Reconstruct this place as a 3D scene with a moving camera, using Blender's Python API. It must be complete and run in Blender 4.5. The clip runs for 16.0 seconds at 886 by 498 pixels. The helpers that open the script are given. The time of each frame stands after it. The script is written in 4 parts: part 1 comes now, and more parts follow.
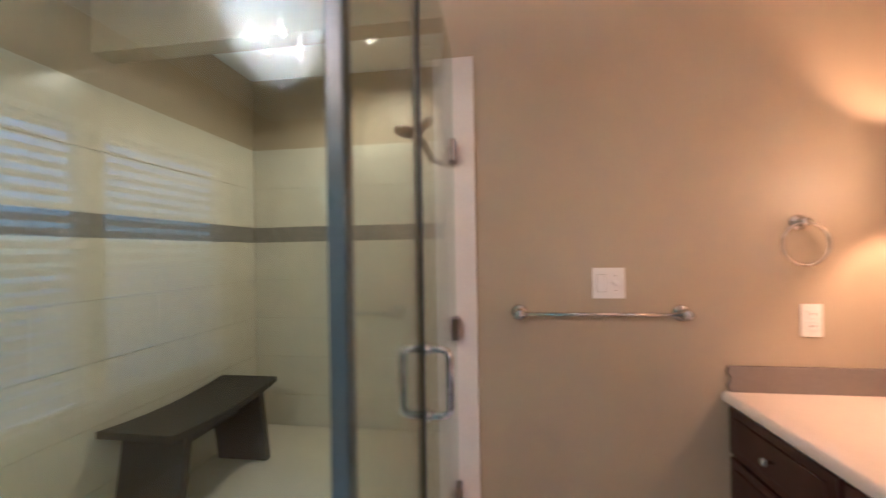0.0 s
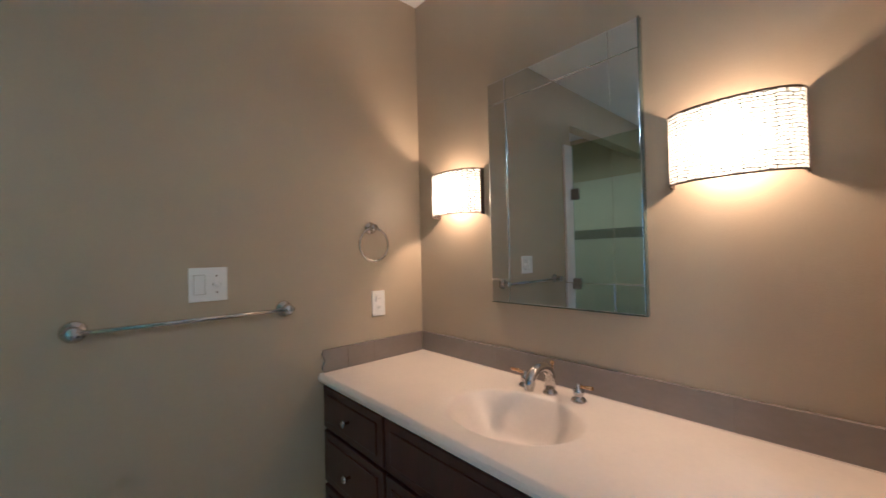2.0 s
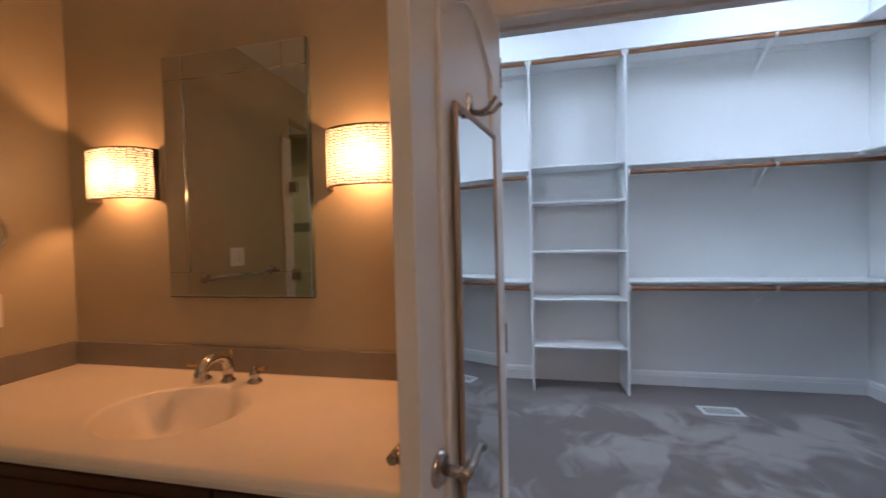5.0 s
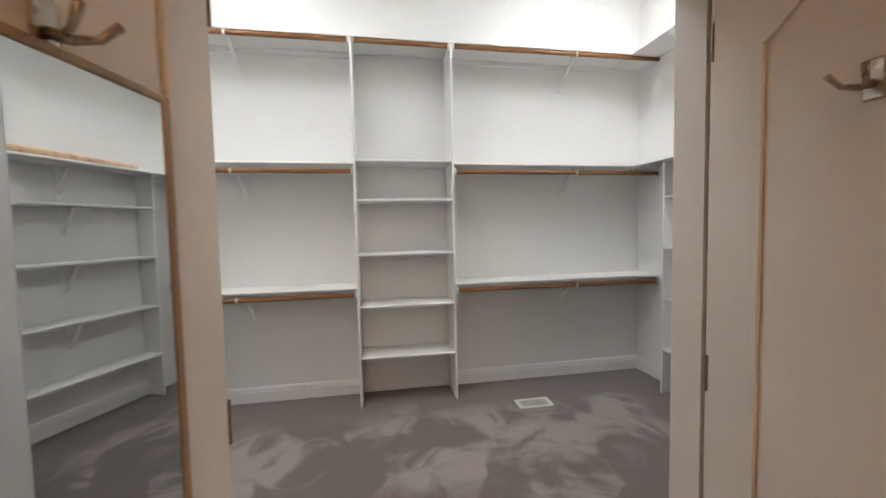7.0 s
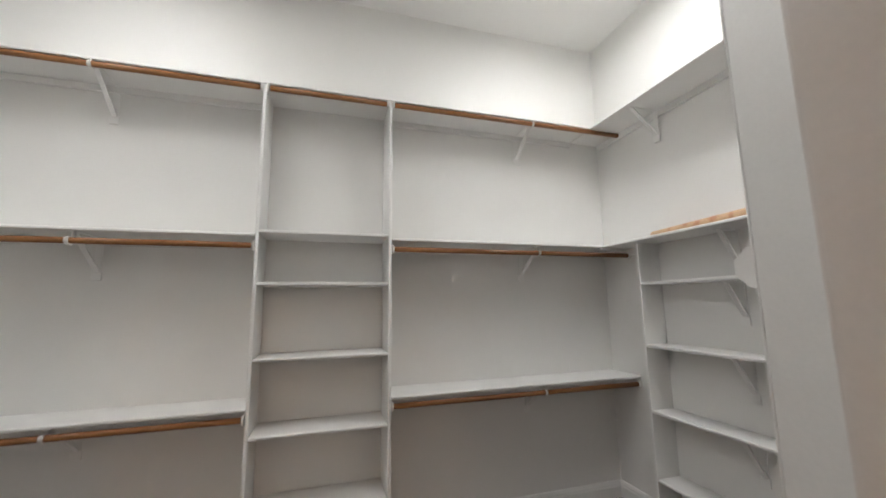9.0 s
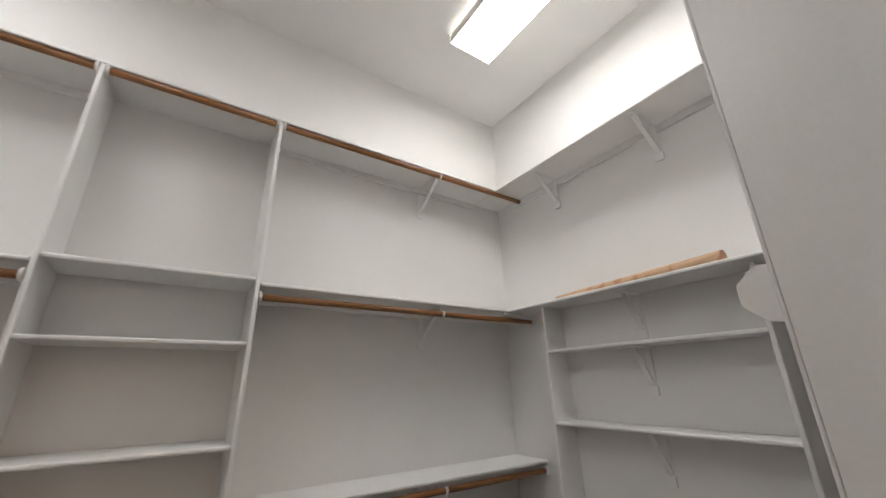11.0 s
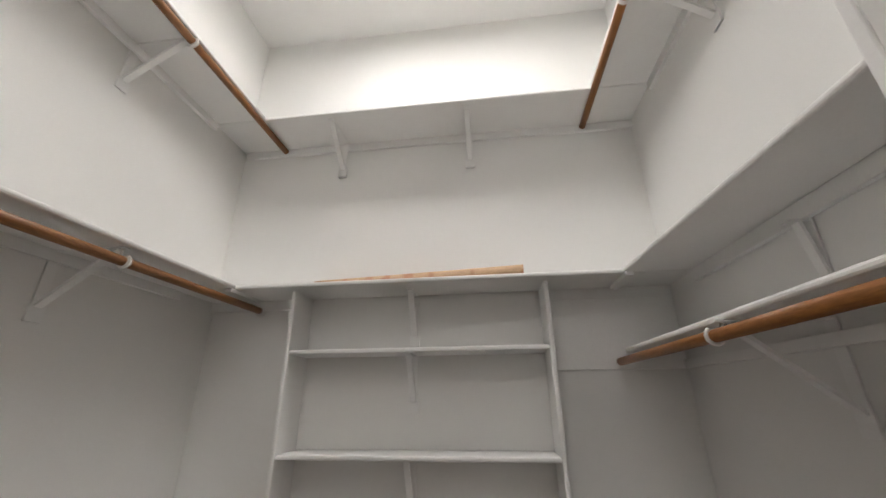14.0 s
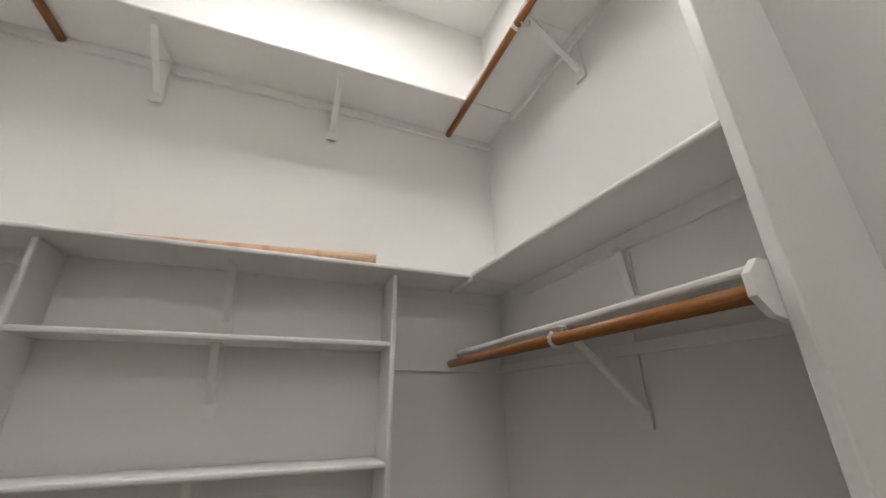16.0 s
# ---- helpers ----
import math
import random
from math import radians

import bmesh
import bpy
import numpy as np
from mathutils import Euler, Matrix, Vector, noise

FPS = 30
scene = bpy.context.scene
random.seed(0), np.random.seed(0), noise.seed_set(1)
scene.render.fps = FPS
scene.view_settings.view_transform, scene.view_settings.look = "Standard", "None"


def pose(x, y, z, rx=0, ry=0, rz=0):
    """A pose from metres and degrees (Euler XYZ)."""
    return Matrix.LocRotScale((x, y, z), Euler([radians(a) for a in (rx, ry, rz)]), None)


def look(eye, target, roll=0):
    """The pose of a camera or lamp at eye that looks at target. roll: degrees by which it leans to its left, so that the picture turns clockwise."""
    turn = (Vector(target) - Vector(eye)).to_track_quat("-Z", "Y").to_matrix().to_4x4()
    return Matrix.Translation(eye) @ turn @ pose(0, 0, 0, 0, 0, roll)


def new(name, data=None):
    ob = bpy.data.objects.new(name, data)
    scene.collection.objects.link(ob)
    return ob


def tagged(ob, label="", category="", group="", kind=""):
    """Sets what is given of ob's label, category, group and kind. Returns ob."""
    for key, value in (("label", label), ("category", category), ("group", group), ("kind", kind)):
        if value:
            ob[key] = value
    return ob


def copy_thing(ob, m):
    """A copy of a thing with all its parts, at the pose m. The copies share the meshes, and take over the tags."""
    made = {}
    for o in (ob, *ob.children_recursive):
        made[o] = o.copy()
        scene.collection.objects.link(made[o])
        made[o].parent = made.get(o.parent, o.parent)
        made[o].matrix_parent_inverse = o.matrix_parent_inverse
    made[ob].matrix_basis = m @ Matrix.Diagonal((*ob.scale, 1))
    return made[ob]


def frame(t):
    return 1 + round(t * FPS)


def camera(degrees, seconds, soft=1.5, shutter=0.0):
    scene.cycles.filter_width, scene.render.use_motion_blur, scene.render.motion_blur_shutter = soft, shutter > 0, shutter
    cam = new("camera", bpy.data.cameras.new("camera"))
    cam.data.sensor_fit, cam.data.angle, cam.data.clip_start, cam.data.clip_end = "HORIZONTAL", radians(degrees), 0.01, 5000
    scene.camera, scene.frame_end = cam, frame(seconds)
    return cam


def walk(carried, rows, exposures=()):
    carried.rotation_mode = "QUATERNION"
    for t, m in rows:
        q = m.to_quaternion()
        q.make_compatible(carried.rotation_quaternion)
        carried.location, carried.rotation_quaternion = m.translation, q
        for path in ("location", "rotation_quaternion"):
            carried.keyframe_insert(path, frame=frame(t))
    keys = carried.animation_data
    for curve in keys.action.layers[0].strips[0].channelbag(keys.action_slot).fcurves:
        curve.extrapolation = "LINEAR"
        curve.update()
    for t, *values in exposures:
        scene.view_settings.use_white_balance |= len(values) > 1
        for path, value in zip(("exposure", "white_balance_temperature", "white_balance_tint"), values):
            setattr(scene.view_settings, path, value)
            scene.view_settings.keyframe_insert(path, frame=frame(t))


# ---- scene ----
cam = camera(98.9, 16.0, shutter=0.4)
PATH = [
    (0, (2.071, -0.324, 1.394), (1.8, 1.658, 1.405), -1.0),
    (0.5, (2.207, -0.331, 1.406), (2.374, 1.662, 1.395), -0.8),
    (1, (2.226, -0.322, 1.385), (2.872, 1.571, 1.394), -0.8),
    (1.5, (2.23, -0.325, 1.354), (3.28, 1.377, 1.386), -1.3),
    (2, (2.227, -0.333, 1.344), (3.569, 1.151, 1.371), -1.4),
    (2.5, (2.209, -0.33, 1.331), (3.744, 0.952, 1.349), -1.4),
    (3, (2.196, -0.343, 1.325), (3.837, 0.8, 1.328), -1.4),
    (3.5, (2.21, -0.4, 1.332), (3.922, 0.633, 1.317), -1.5),
    (4, (2.218, -0.461, 1.334), (4.019, 0.41, 1.302), -1.4),
    (4.5, (2.23, -0.535, 1.331), (4.117, 0.127, 1.296), -1.4),
    (5, (2.234, -0.626, 1.333), (4.192, -0.22, 1.286), -1.4),
    (5.2, (2.24, -0.662, 1.33), (4.219, -0.374, 1.28), -1.4),
    (7.3, (2.706, -0.906, 1.406), (4.665, -1.293, 1.295), -1.0),
    (7.5, (2.774, -0.934, 1.406), (4.728, -1.347, 1.297), -0.9),
    (8, (2.973, -1.014, 1.453), (4.915, -1.487, 1.381), -0.8),
    (8.5, (3.09, -1.083, 1.501), (5.023, -1.593, 1.58), -0.8),
    (9, (3.236, -1.112, 1.508), (5.131, -1.687, 1.79), -0.8),
    (9.2, (3.288, -1.106, 1.519), (5.162, -1.718, 1.858), -0.7),
    (11.5, (3.77, -1.263, 1.435), (5.2, -2.462, 2.154), -0.9),
    (12, (3.927, -1.278, 1.439), (5.189, -2.653, 2.157), -0.8),
    (12.5, (4.046, -1.356, 1.431), (5.118, -2.882, 2.153), -0.6),
    (13, (4.2, -1.455, 1.423), (5.028, -3.126, 2.144), -0.6),
    (13.5, (4.322, -1.5, 1.417), (4.842, -3.29, 2.143), -0.5),
    (14, (4.437, -1.515, 1.431), (4.662, -3.365, 2.157), -0.5),
    (14.5, (4.52, -1.495, 1.437), (4.464, -3.358, 2.163), -0.6),
    (15, (4.567, -1.49, 1.434), (4.295, -3.333, 2.163), -0.8),
    (15.5, (4.562, -1.568, 1.423), (4.13, -3.378, 2.157), -0.8),
    (16, (4.556, -1.683, 1.412), (3.875, -3.409, 2.157), -0.5),
]
EXPOSURES = [
    (0.0, 1.6, 3750, 10), (0.5, 1.42, 3550, 4), (1.0, 1.15, 3350, -2), (2.0, 0.8, 3100, -6), (2.6, 0.75, 3400, -3), (3.2, 0.5, 3900, 3), (4.0, 0.25, 4500, 6), (5.2, 0.05, 4850, 8),
    (7.3, 0.18, 6400, 8), (8.3, 0.0, 6400, 8), (9.0, -0.2, 6450, 9), (11.5, -0.38, 6600, 11), (13.5, -0.3, 6650, 11), (16.0, -0.27, 6700, 11),
]
walk(cam, [(t, look(eye, target, roll)) for t, eye, target, roll in PATH], EXPOSURES)

# ---- world, sun, lights ----
world = bpy.data.worlds.new("world")
scene.world = world
world.use_nodes = True
wn = world.node_tree.nodes
sky = wn.new("ShaderNodeTexSky")
sky.sky_type = "NISHITA"
sky.sun_disc = False
sky.sun_elevation, sky.sun_rotation = radians(42), radians(243)
wn["Background"].inputs["Strength"].default_value = 0.05
world.node_tree.links.new(sky.outputs["Color"], wn["Background"].inputs["Color"])


def lamp(name, kind, place, watts, colour, target=None, **more):
    data = bpy.data.lights.new(name, kind)
    data.energy, data.color = watts, colour
    for key, value in more.items():
        if key == "soft":
            data.shadow_soft_size = value
        if key == "angle":
            data.angle = value
        if key == "size":
            data.shape, data.size, data.size_y = "RECTANGLE", value[0], value[1]
        if key == "spot":
            data.spot_size, data.spot_blend = radians(value), 0.6
    ob = new(name, data)
    ob.matrix_world = look(place, target, 0) if target else pose(*place)
    return ob


WARM = (1.0, 0.368, 0.092)
SOFTWARM = (1.0, 0.52, 0.225)
lamp("sun", "SUN", (-6, -3, 6), 1.0, (1.0, 0.95, 0.88), (0, 0, 0), angle=radians(12))
lamp("sconce_bulb", "POINT", (3.47, 0.948, 1.618), 11.5, WARM, soft=0.025)
lamp("sconce_bulb", "POINT", (3.47, -0.105, 1.618), 11.5, WARM, soft=0.025)
for turn in range(4):
    lamp("chandelier_bulb", "POINT", (1.04 + 0.115 * math.cos(math.pi * (0.25 + turn / 2)), -1.24 + 0.115 * math.sin(math.pi * (0.25 + turn / 2)), 2.415), 20, SOFTWARM, soft=0.012)
lamp("shower_downlight", "SPOT", (1.35, 1.95, 2.745), 22, SOFTWARM, (1.4, 2.0, 0), soft=0.05, spot=165)

# ---- materials ----
def material(name, colour, rough=0.5, metal=0.0, vary=0.08, scale=3.0, bump=0.0, grain=150.0, tint=None, stretch=(1, 1, 1), coat=0.0, per_piece=0.0, spec=0.5):
    """A surface with broad stains, fine grain and relief."""
    m = bpy.data.materials.new(name)
    m.use_nodes = True
    n, l = m.node_tree.nodes, m.node_tree.links
    b = n["Principled BSDF"]
    b.inputs["Roughness"].default_value, b.inputs["Metallic"].default_value = rough, metal
    b.inputs["Coat Weight"].default_value = coat
    b.inputs["Specular IOR Level"].default_value = spec
    co = n.new("ShaderNodeTexCoord")
    mp = n.new("ShaderNodeMapping")
    mp.inputs["Scale"].default_value = stretch
    l.new(co.outputs["Object"], mp.inputs["Vector"])
    big = n.new("ShaderNodeTexNoise")
    big.inputs["Scale"].default_value, big.inputs["Detail"].default_value = scale, 5
    small = n.new("ShaderNodeTexNoise")
    small.inputs["Scale"].default_value, small.inputs["Detail"].default_value = grain, 3
    for t in (big, small):
        l.new(mp.outputs["Vector"], t.inputs["Vector"])
    add = n.new("ShaderNodeMath")
    add.operation = "MULTIPLY_ADD"
    add.inputs[1].default_value, add.inputs[2].default_value = 0.4, 0
    l.new(small.outputs["Fac"], add.inputs[0])
    mixf = n.new("ShaderNodeMath")
    mixf.operation = "MULTIPLY_ADD"
    mixf.inputs[1].default_value = 0.6
    l.new(big.outputs["Fac"], mixf.inputs[0])
    l.new(add.outputs[0], mixf.inputs[2])
    ramp = n.new("ShaderNodeValToRGB")
    dark = [c * (1 - vary) for c in colour]
    light = [min(1, c * (1 + vary)) for c in (tint or colour)]
    ramp.color_ramp.elements[0].position, ramp.color_ramp.elements[1].position = 0.35, 0.65
    ramp.color_ramp.elements[0].color, ramp.color_ramp.elements[1].color = (*dark, 1), (*light, 1)
    l.new(mixf.outputs[0], ramp.inputs["Fac"])
    out = ramp.outputs["Color"]
    if per_piece:
        info = n.new("ShaderNodeObjectInfo")
        hsv = n.new("ShaderNodeHueSaturation")
        rng = n.new("ShaderNodeMapRange")
        rng.inputs["To Min"].default_value, rng.inputs["To Max"].default_value = 1 - per_piece, 1 + per_piece
        l.new(info.outputs["Random"], rng.inputs["Value"])
        l.new(rng.outputs["Result"], hsv.inputs["Value"])
        l.new(out, hsv.inputs["Color"])
        out = hsv.outputs["Color"]
    l.new(out, b.inputs["Base Color"])
    rr = n.new("ShaderNodeMapRange")
    rr.inputs["To Min"].default_value, rr.inputs["To Max"].default_value = max(0.02, rough * 0.85), min(1, rough * 1.15)
    l.new(big.outputs["Fac"], rr.inputs["Value"])
    l.new(rr.outputs["Result"], b.inputs["Roughness"])
    if bump:
        bp = n.new("ShaderNodeBump")
        bp.inputs["Strength"].default_value, bp.inputs["Distance"].default_value = bump, 0.002
        l.new(small.outputs["Fac"], bp.inputs["Height"])
        l.new(bp.outputs["Normal"], b.inputs["Normal"])
    return m


def glass_material(name, colour, mix=0.04):
    """Clear sheet glass: straight through, with a mirror's share by the angle."""
    m = bpy.data.materials.new(name)
    m.use_nodes = True
    n, l = m.node_tree.nodes, m.node_tree.links
    n.remove(n["Principled BSDF"])
    clear, gloss, mixer, fres = n.new("ShaderNodeBsdfTransparent"), n.new("ShaderNodeBsdfGlossy"), n.new("ShaderNodeMixShader"), n.new("ShaderNodeLayerWeight")
    clear.inputs["Color"].default_value = (*colour, 1)
    gloss.inputs["Roughness"].default_value = 0.01
    fres.inputs["Blend"].default_value = 0.5
    power, lift = n.new("ShaderNodeMath"), n.new("ShaderNodeMath")
    power.operation, power.inputs[1].default_value = "POWER", 5
    lift.operation, lift.inputs[1].default_value, lift.inputs[2].default_value = "MULTIPLY_ADD", 1 - mix, mix
    l.new(fres.outputs["Facing"], power.inputs[0])
    l.new(power.outputs[0], lift.inputs[0])
    l.new(lift.outputs[0], mixer.inputs["Fac"])
    l.new(clear.outputs[0], mixer.inputs[1])
    l.new(gloss.outputs[0], mixer.inputs[2])
    l.new(mixer.outputs[0], n["Material Output"].inputs["Surface"])
    return m


def glow_material(name, colour, strength):
    m = bpy.data.materials.new(name)
    m.use_nodes = True
    b = m.node_tree.nodes["Principled BSDF"]
    b.inputs["Base Color"].default_value = (0.8, 0.78, 0.72, 1)
    b.inputs["Emission Color"].default_value = (*colour, 1)
    b.inputs["Emission Strength"].default_value = strength
    return m


def shade_material(name):
    """Pale woven cloth with dark threads; the bulb behind it shines through."""
    m = bpy.data.materials.new(name)
    m.use_nodes = True
    n, l = m.node_tree.nodes, m.node_tree.links
    n.remove(n["Principled BSDF"])
    co, br, ns, mx = n.new("ShaderNodeTexCoord"), n.new("ShaderNodeTexBrick"), n.new("ShaderNodeTexNoise"), n.new("ShaderNodeMixRGB")
    ns.inputs["Scale"].default_value = 34
    l.new(co.outputs["Object"], ns.inputs["Vector"])
    mx.inputs["Fac"].default_value = 0.013
    l.new(co.outputs["Object"], mx.inputs[1])
    l.new(ns.outputs["Color"], mx.inputs[2])
    sep, com = n.new("ShaderNodeSeparateXYZ"), n.new("ShaderNodeCombineXYZ")
    l.new(mx.outputs["Color"], sep.inputs[0])
    l.new(sep.outputs["Y"], com.inputs["X"])
    l.new(sep.outputs["Z"], com.inputs["Y"])
    br.inputs["Scale"].default_value = 1.0
    br.inputs["Brick Width"].default_value, br.inputs["Row Height"].default_value, br.inputs["Mortar Size"].default_value = 0.03, 0.0094, 0.0012
    br.offset, br.squash = 0.37, 0.7
    br.inputs["Color1"].default_value, br.inputs["Color2"].default_value, br.inputs["Mortar"].default_value = (0.38, 0.41, 0.45, 1), (0.295, 0.32, 0.35, 1), (0.01, 0.009, 0.008, 1)
    l.new(com.outputs[0], br.inputs["Vector"])
    thru, face, mixer = n.new("ShaderNodeBsdfTranslucent"), n.new("ShaderNodeBsdfDiffuse"), n.new("ShaderNodeMixShader")
    l.new(br.outputs["Color"], thru.inputs["Color"])
    l.new(br.outputs["Color"], face.inputs["Color"])
    mixer.inputs["Fac"].default_value = 0.12
    l.new(thru.outputs[0], mixer.inputs[1])
    l.new(face.outputs[0], mixer.inputs[2])
    sheer, weave = n.new("ShaderNodeBsdfTransparent"), n.new("ShaderNodeMixShader")
    l.new(br.outputs["Color"], sheer.inputs["Color"])
    weave.inputs["Fac"].default_value = 0.68
    l.new(sheer.outputs[0], weave.inputs[1])
    l.new(mixer.outputs[0], weave.inputs[2])
    l.new(weave.outputs[0], n["Material Output"].inputs["Surface"])
    return m


PAINT = material("beige_wall_paint", (0.425, 0.36, 0.235), 0.45, vary=0.03, scale=2, bump=0.25, grain=260)
WHITEWALL = material("white_wall_paint", (0.842, 0.836, 0.812), 0.5, vary=0.025, scale=1.5, bump=0.2, grain=240)
CEILING = material("ceiling_paint", (0.85, 0.845, 0.825), 0.7, vary=0.02, bump=0.3, grain=180)
TRIM = material("white_trim_paint", (0.76, 0.72, 0.68), 0.35, vary=0.03, scale=6, bump=0.05, grain=90)
SHELFWHITE = material("white_shelf_paint", (0.87, 0.865, 0.845), 0.35, vary=0.025, scale=5, bump=0.06, grain=120)
ROD = material("stained_wood_rod", (0.30, 0.125, 0.04), 0.42, vary=0.35, scale=4, bump=0.1, grain=60, stretch=(6, 0.6, 6))
ROD_X = material("stained_wood_rod_dark", (0.31, 0.12, 0.03), 0.42, vary=0.35, scale=4, bump=0.1, grain=60, stretch=(6, 0.6, 6))
PINE = material("raw_pine", (0.62, 0.41, 0.25), 0.6, vary=0.2, scale=5, bump=0.1, grain=60, stretch=(0.6, 8, 8), tint=(0.62, 0.42, 0.25))
pine_nodes, pine_links = PINE.node_tree.nodes, PINE.node_tree.links
pine_base = pine_nodes["Principled BSDF"].inputs["Base Color"]
pine_from = pine_base.links[0].from_socket
knot_co, knot_map, knot_noise, knot_range, knot_mix = (pine_nodes.new("ShaderNode" + k) for k in ("TexCoord", "Mapping", "TexNoise", "MapRange", "MixRGB"))
knot_map.inputs["Scale"].default_value = (1, 0.3, 0.3)
knot_noise.inputs["Scale"].default_value, knot_noise.inputs["Detail"].default_value = 17, 1
knot_range.inputs["From Min"].default_value, knot_range.inputs["From Max"].default_value, knot_range.inputs["To Max"].default_value = 0.55, 0.62, 0.55
knot_mix.inputs[2].default_value = (0.42, 0.12, 0.06, 1)
pine_links.new(knot_co.outputs["Object"], knot_map.inputs["Vector"])
pine_links.new(knot_map.outputs["Vector"], knot_noise.inputs["Vector"])
pine_links.new(knot_noise.outputs["Fac"], knot_range.inputs["Value"])
pine_links.new(knot_range.outputs["Result"], knot_mix.inputs["Fac"])
pine_links.new(pine_from, knot_mix.inputs[1])
pine_links.new(knot_mix.outputs["Color"], pine_base)
COUNTER = material("cream_cultured_marble", (0.73, 0.655, 0.56), 0.36, vary=0.03, scale=7, bump=0.0, grain=60)
CHERRY = material("dark_cherry_wood", (0.038, 0.0125, 0.0085), 0.3, vary=0.4, scale=3, bump=0.08, grain=40, stretch=(1, 6, 1), coat=0.2)
SLATE = material("grey_backsplash_tile", (0.235, 0.205, 0.172), 0.22, vary=0.05, scale=9, bump=0.02, grain=40, per_piece=0.05, stretch=(1, 1, 2))
CHROME = material("chrome", (0.58, 0.565, 0.55), 0.1, 1.0, vary=0.03, scale=12)
BRASS = material("polished_brass", (0.75, 0.5, 0.2), 0.16, 1.0, vary=0.05, scale=12)
NICKEL = material("brushed_nickel", (0.42, 0.36, 0.31), 0.27, 1.0, vary=0.08, scale=20, bump=0.05, grain=200)
BRONZE = material("dark_bronze", (0.11, 0.085, 0.07), 0.38, 0.9, vary=0.15, scale=15)
GOLD = material("gold_mirror_frame", (0.40, 0.28, 0.18), 0.4, 0.3, vary=0.15, scale=12, stretch=(8, 8, 1))
MIRROR = material("mirror", (0.70, 0.71, 0.70), 0.015, 1.0, vary=0.0)
MIRROREDGE = material("mirror_edge_glass", (0.10, 0.13, 0.12), 0.12, 0.3, vary=0.05)
PLASTIC = material("white_plastic", (0.82, 0.80, 0.77), 0.3, vary=0.02)
VENTGREY = material("vent_shadow_grey", (0.13, 0.13, 0.12), 0.6)
DARKSLOT = material("dark_slot", (0.03, 0.03, 0.03), 0.6)
TILE = material("cream_shower_tile", (0.66, 0.62, 0.50), 0.22, vary=0.05, scale=5, bump=0.05, grain=40, per_piece=0.03)
GROUT = material("grout", (0.36, 0.33, 0.26), 0.8, vary=0.1, bump=0.3, grain=200)
BANDTILE = material("grey_band_tile", (0.225, 0.215, 0.185), 0.3, vary=0.15, scale=14, bump=0.1, grain=50, per_piece=0.06)
SHOWERFLOOR = material("shower_floor_cream", (0.62, 0.58, 0.45), 0.35, vary=0.06, scale=6, bump=0.1, grain=60)
BATHFLOOR = material("beige_floor_tile", (0.5, 0.44, 0.36), 0.3, vary=0.08, scale=4, bump=0.05)
MARBLE = material("white_marble_trim", (0.76, 0.72, 0.68), 0.25, vary=0.05, scale=6)
BENCHWOOD = material("black_stained_wood", (0.022, 0.021, 0.021), 0.45, vary=0.3, scale=5, bump=0.1, grain=50, stretch=(1, 6, 1))
BLIND = material("white_blind_slat", (0.8, 0.8, 0.78), 0.5, vary=0.02)
HINGE = material("satin_hinge", (0.30, 0.26, 0.23), 0.3, 1.0, vary=0.08)
EDGEGLASS = material("green_glass_edge", (0.05, 0.085, 0.085), 0.15, 0.0, vary=0.1, spec=0.8)
SEAL = material("dark_door_seal", (0.012, 0.012, 0.013), 0.4)
CLEARSEAL = material("clear_plastic_seal", (0.05, 0.08, 0.084), 0.3, vary=0.1)
GLASS = glass_material("shower_glass", (0.855, 0.94, 0.875), 0.042)
PANE = glass_material("window_glass", (0.95, 0.97, 0.97))
CRYSTAL = glass_material("crystal", (0.95, 0.96, 0.98), 0.3)
crystal_nodes, crystal_links = CRYSTAL.node_tree.nodes, CRYSTAL.node_tree.links
frost = crystal_nodes.new("ShaderNodeBsdfTranslucent")
frost.inputs["Color"].default_value = (0.85, 0.92, 1.0, 1)
blend = crystal_nodes.new("ShaderNodeMixShader")
blend.inputs["Fac"].default_value = 0.4
crystal_links.new(crystal_nodes["Mix Shader"].outputs[0], blend.inputs[1])
crystal_links.new(frost.outputs[0], blend.inputs[2])
crystal_links.new(blend.outputs[0], crystal_nodes["Material Output"].inputs["Surface"])
VEIL = bpy.data.materials.new("sheer_veil")
VEIL.use_nodes = True
veil_nodes, veil_links = VEIL.node_tree.nodes, VEIL.node_tree.links
veil_nodes.remove(veil_nodes["Principled BSDF"])
veil_clear, veil_cloth, veil_mix = (veil_nodes.new("ShaderNode" + k) for k in ("BsdfTransparent", "BsdfTranslucent", "MixShader"))
veil_cloth.inputs["Color"].default_value = (0.66, 0.8, 1.0, 1)
veil_mix.inputs["Fac"].default_value = 0.25
veil_links.new(veil_clear.outputs[0], veil_mix.inputs[1])
veil_links.new(veil_cloth.outputs[0], veil_mix.inputs[2])
veil_links.new(veil_mix.outputs[0], veil_nodes["Material Output"].inputs["Surface"])
SHADE = shade_material("woven_lamp_shade")
BULBGLOW = glow_material("lit_bulb", (1.0, 0.7, 0.45), 7.0)
TUBEGLOW = glow_material("fluorescent_diffuser", (1.0, 0.985, 0.985), 19.5)
DOWNGLOW = glow_material("downlight_lens", (1.0, 0.6, 0.3), 14.0)


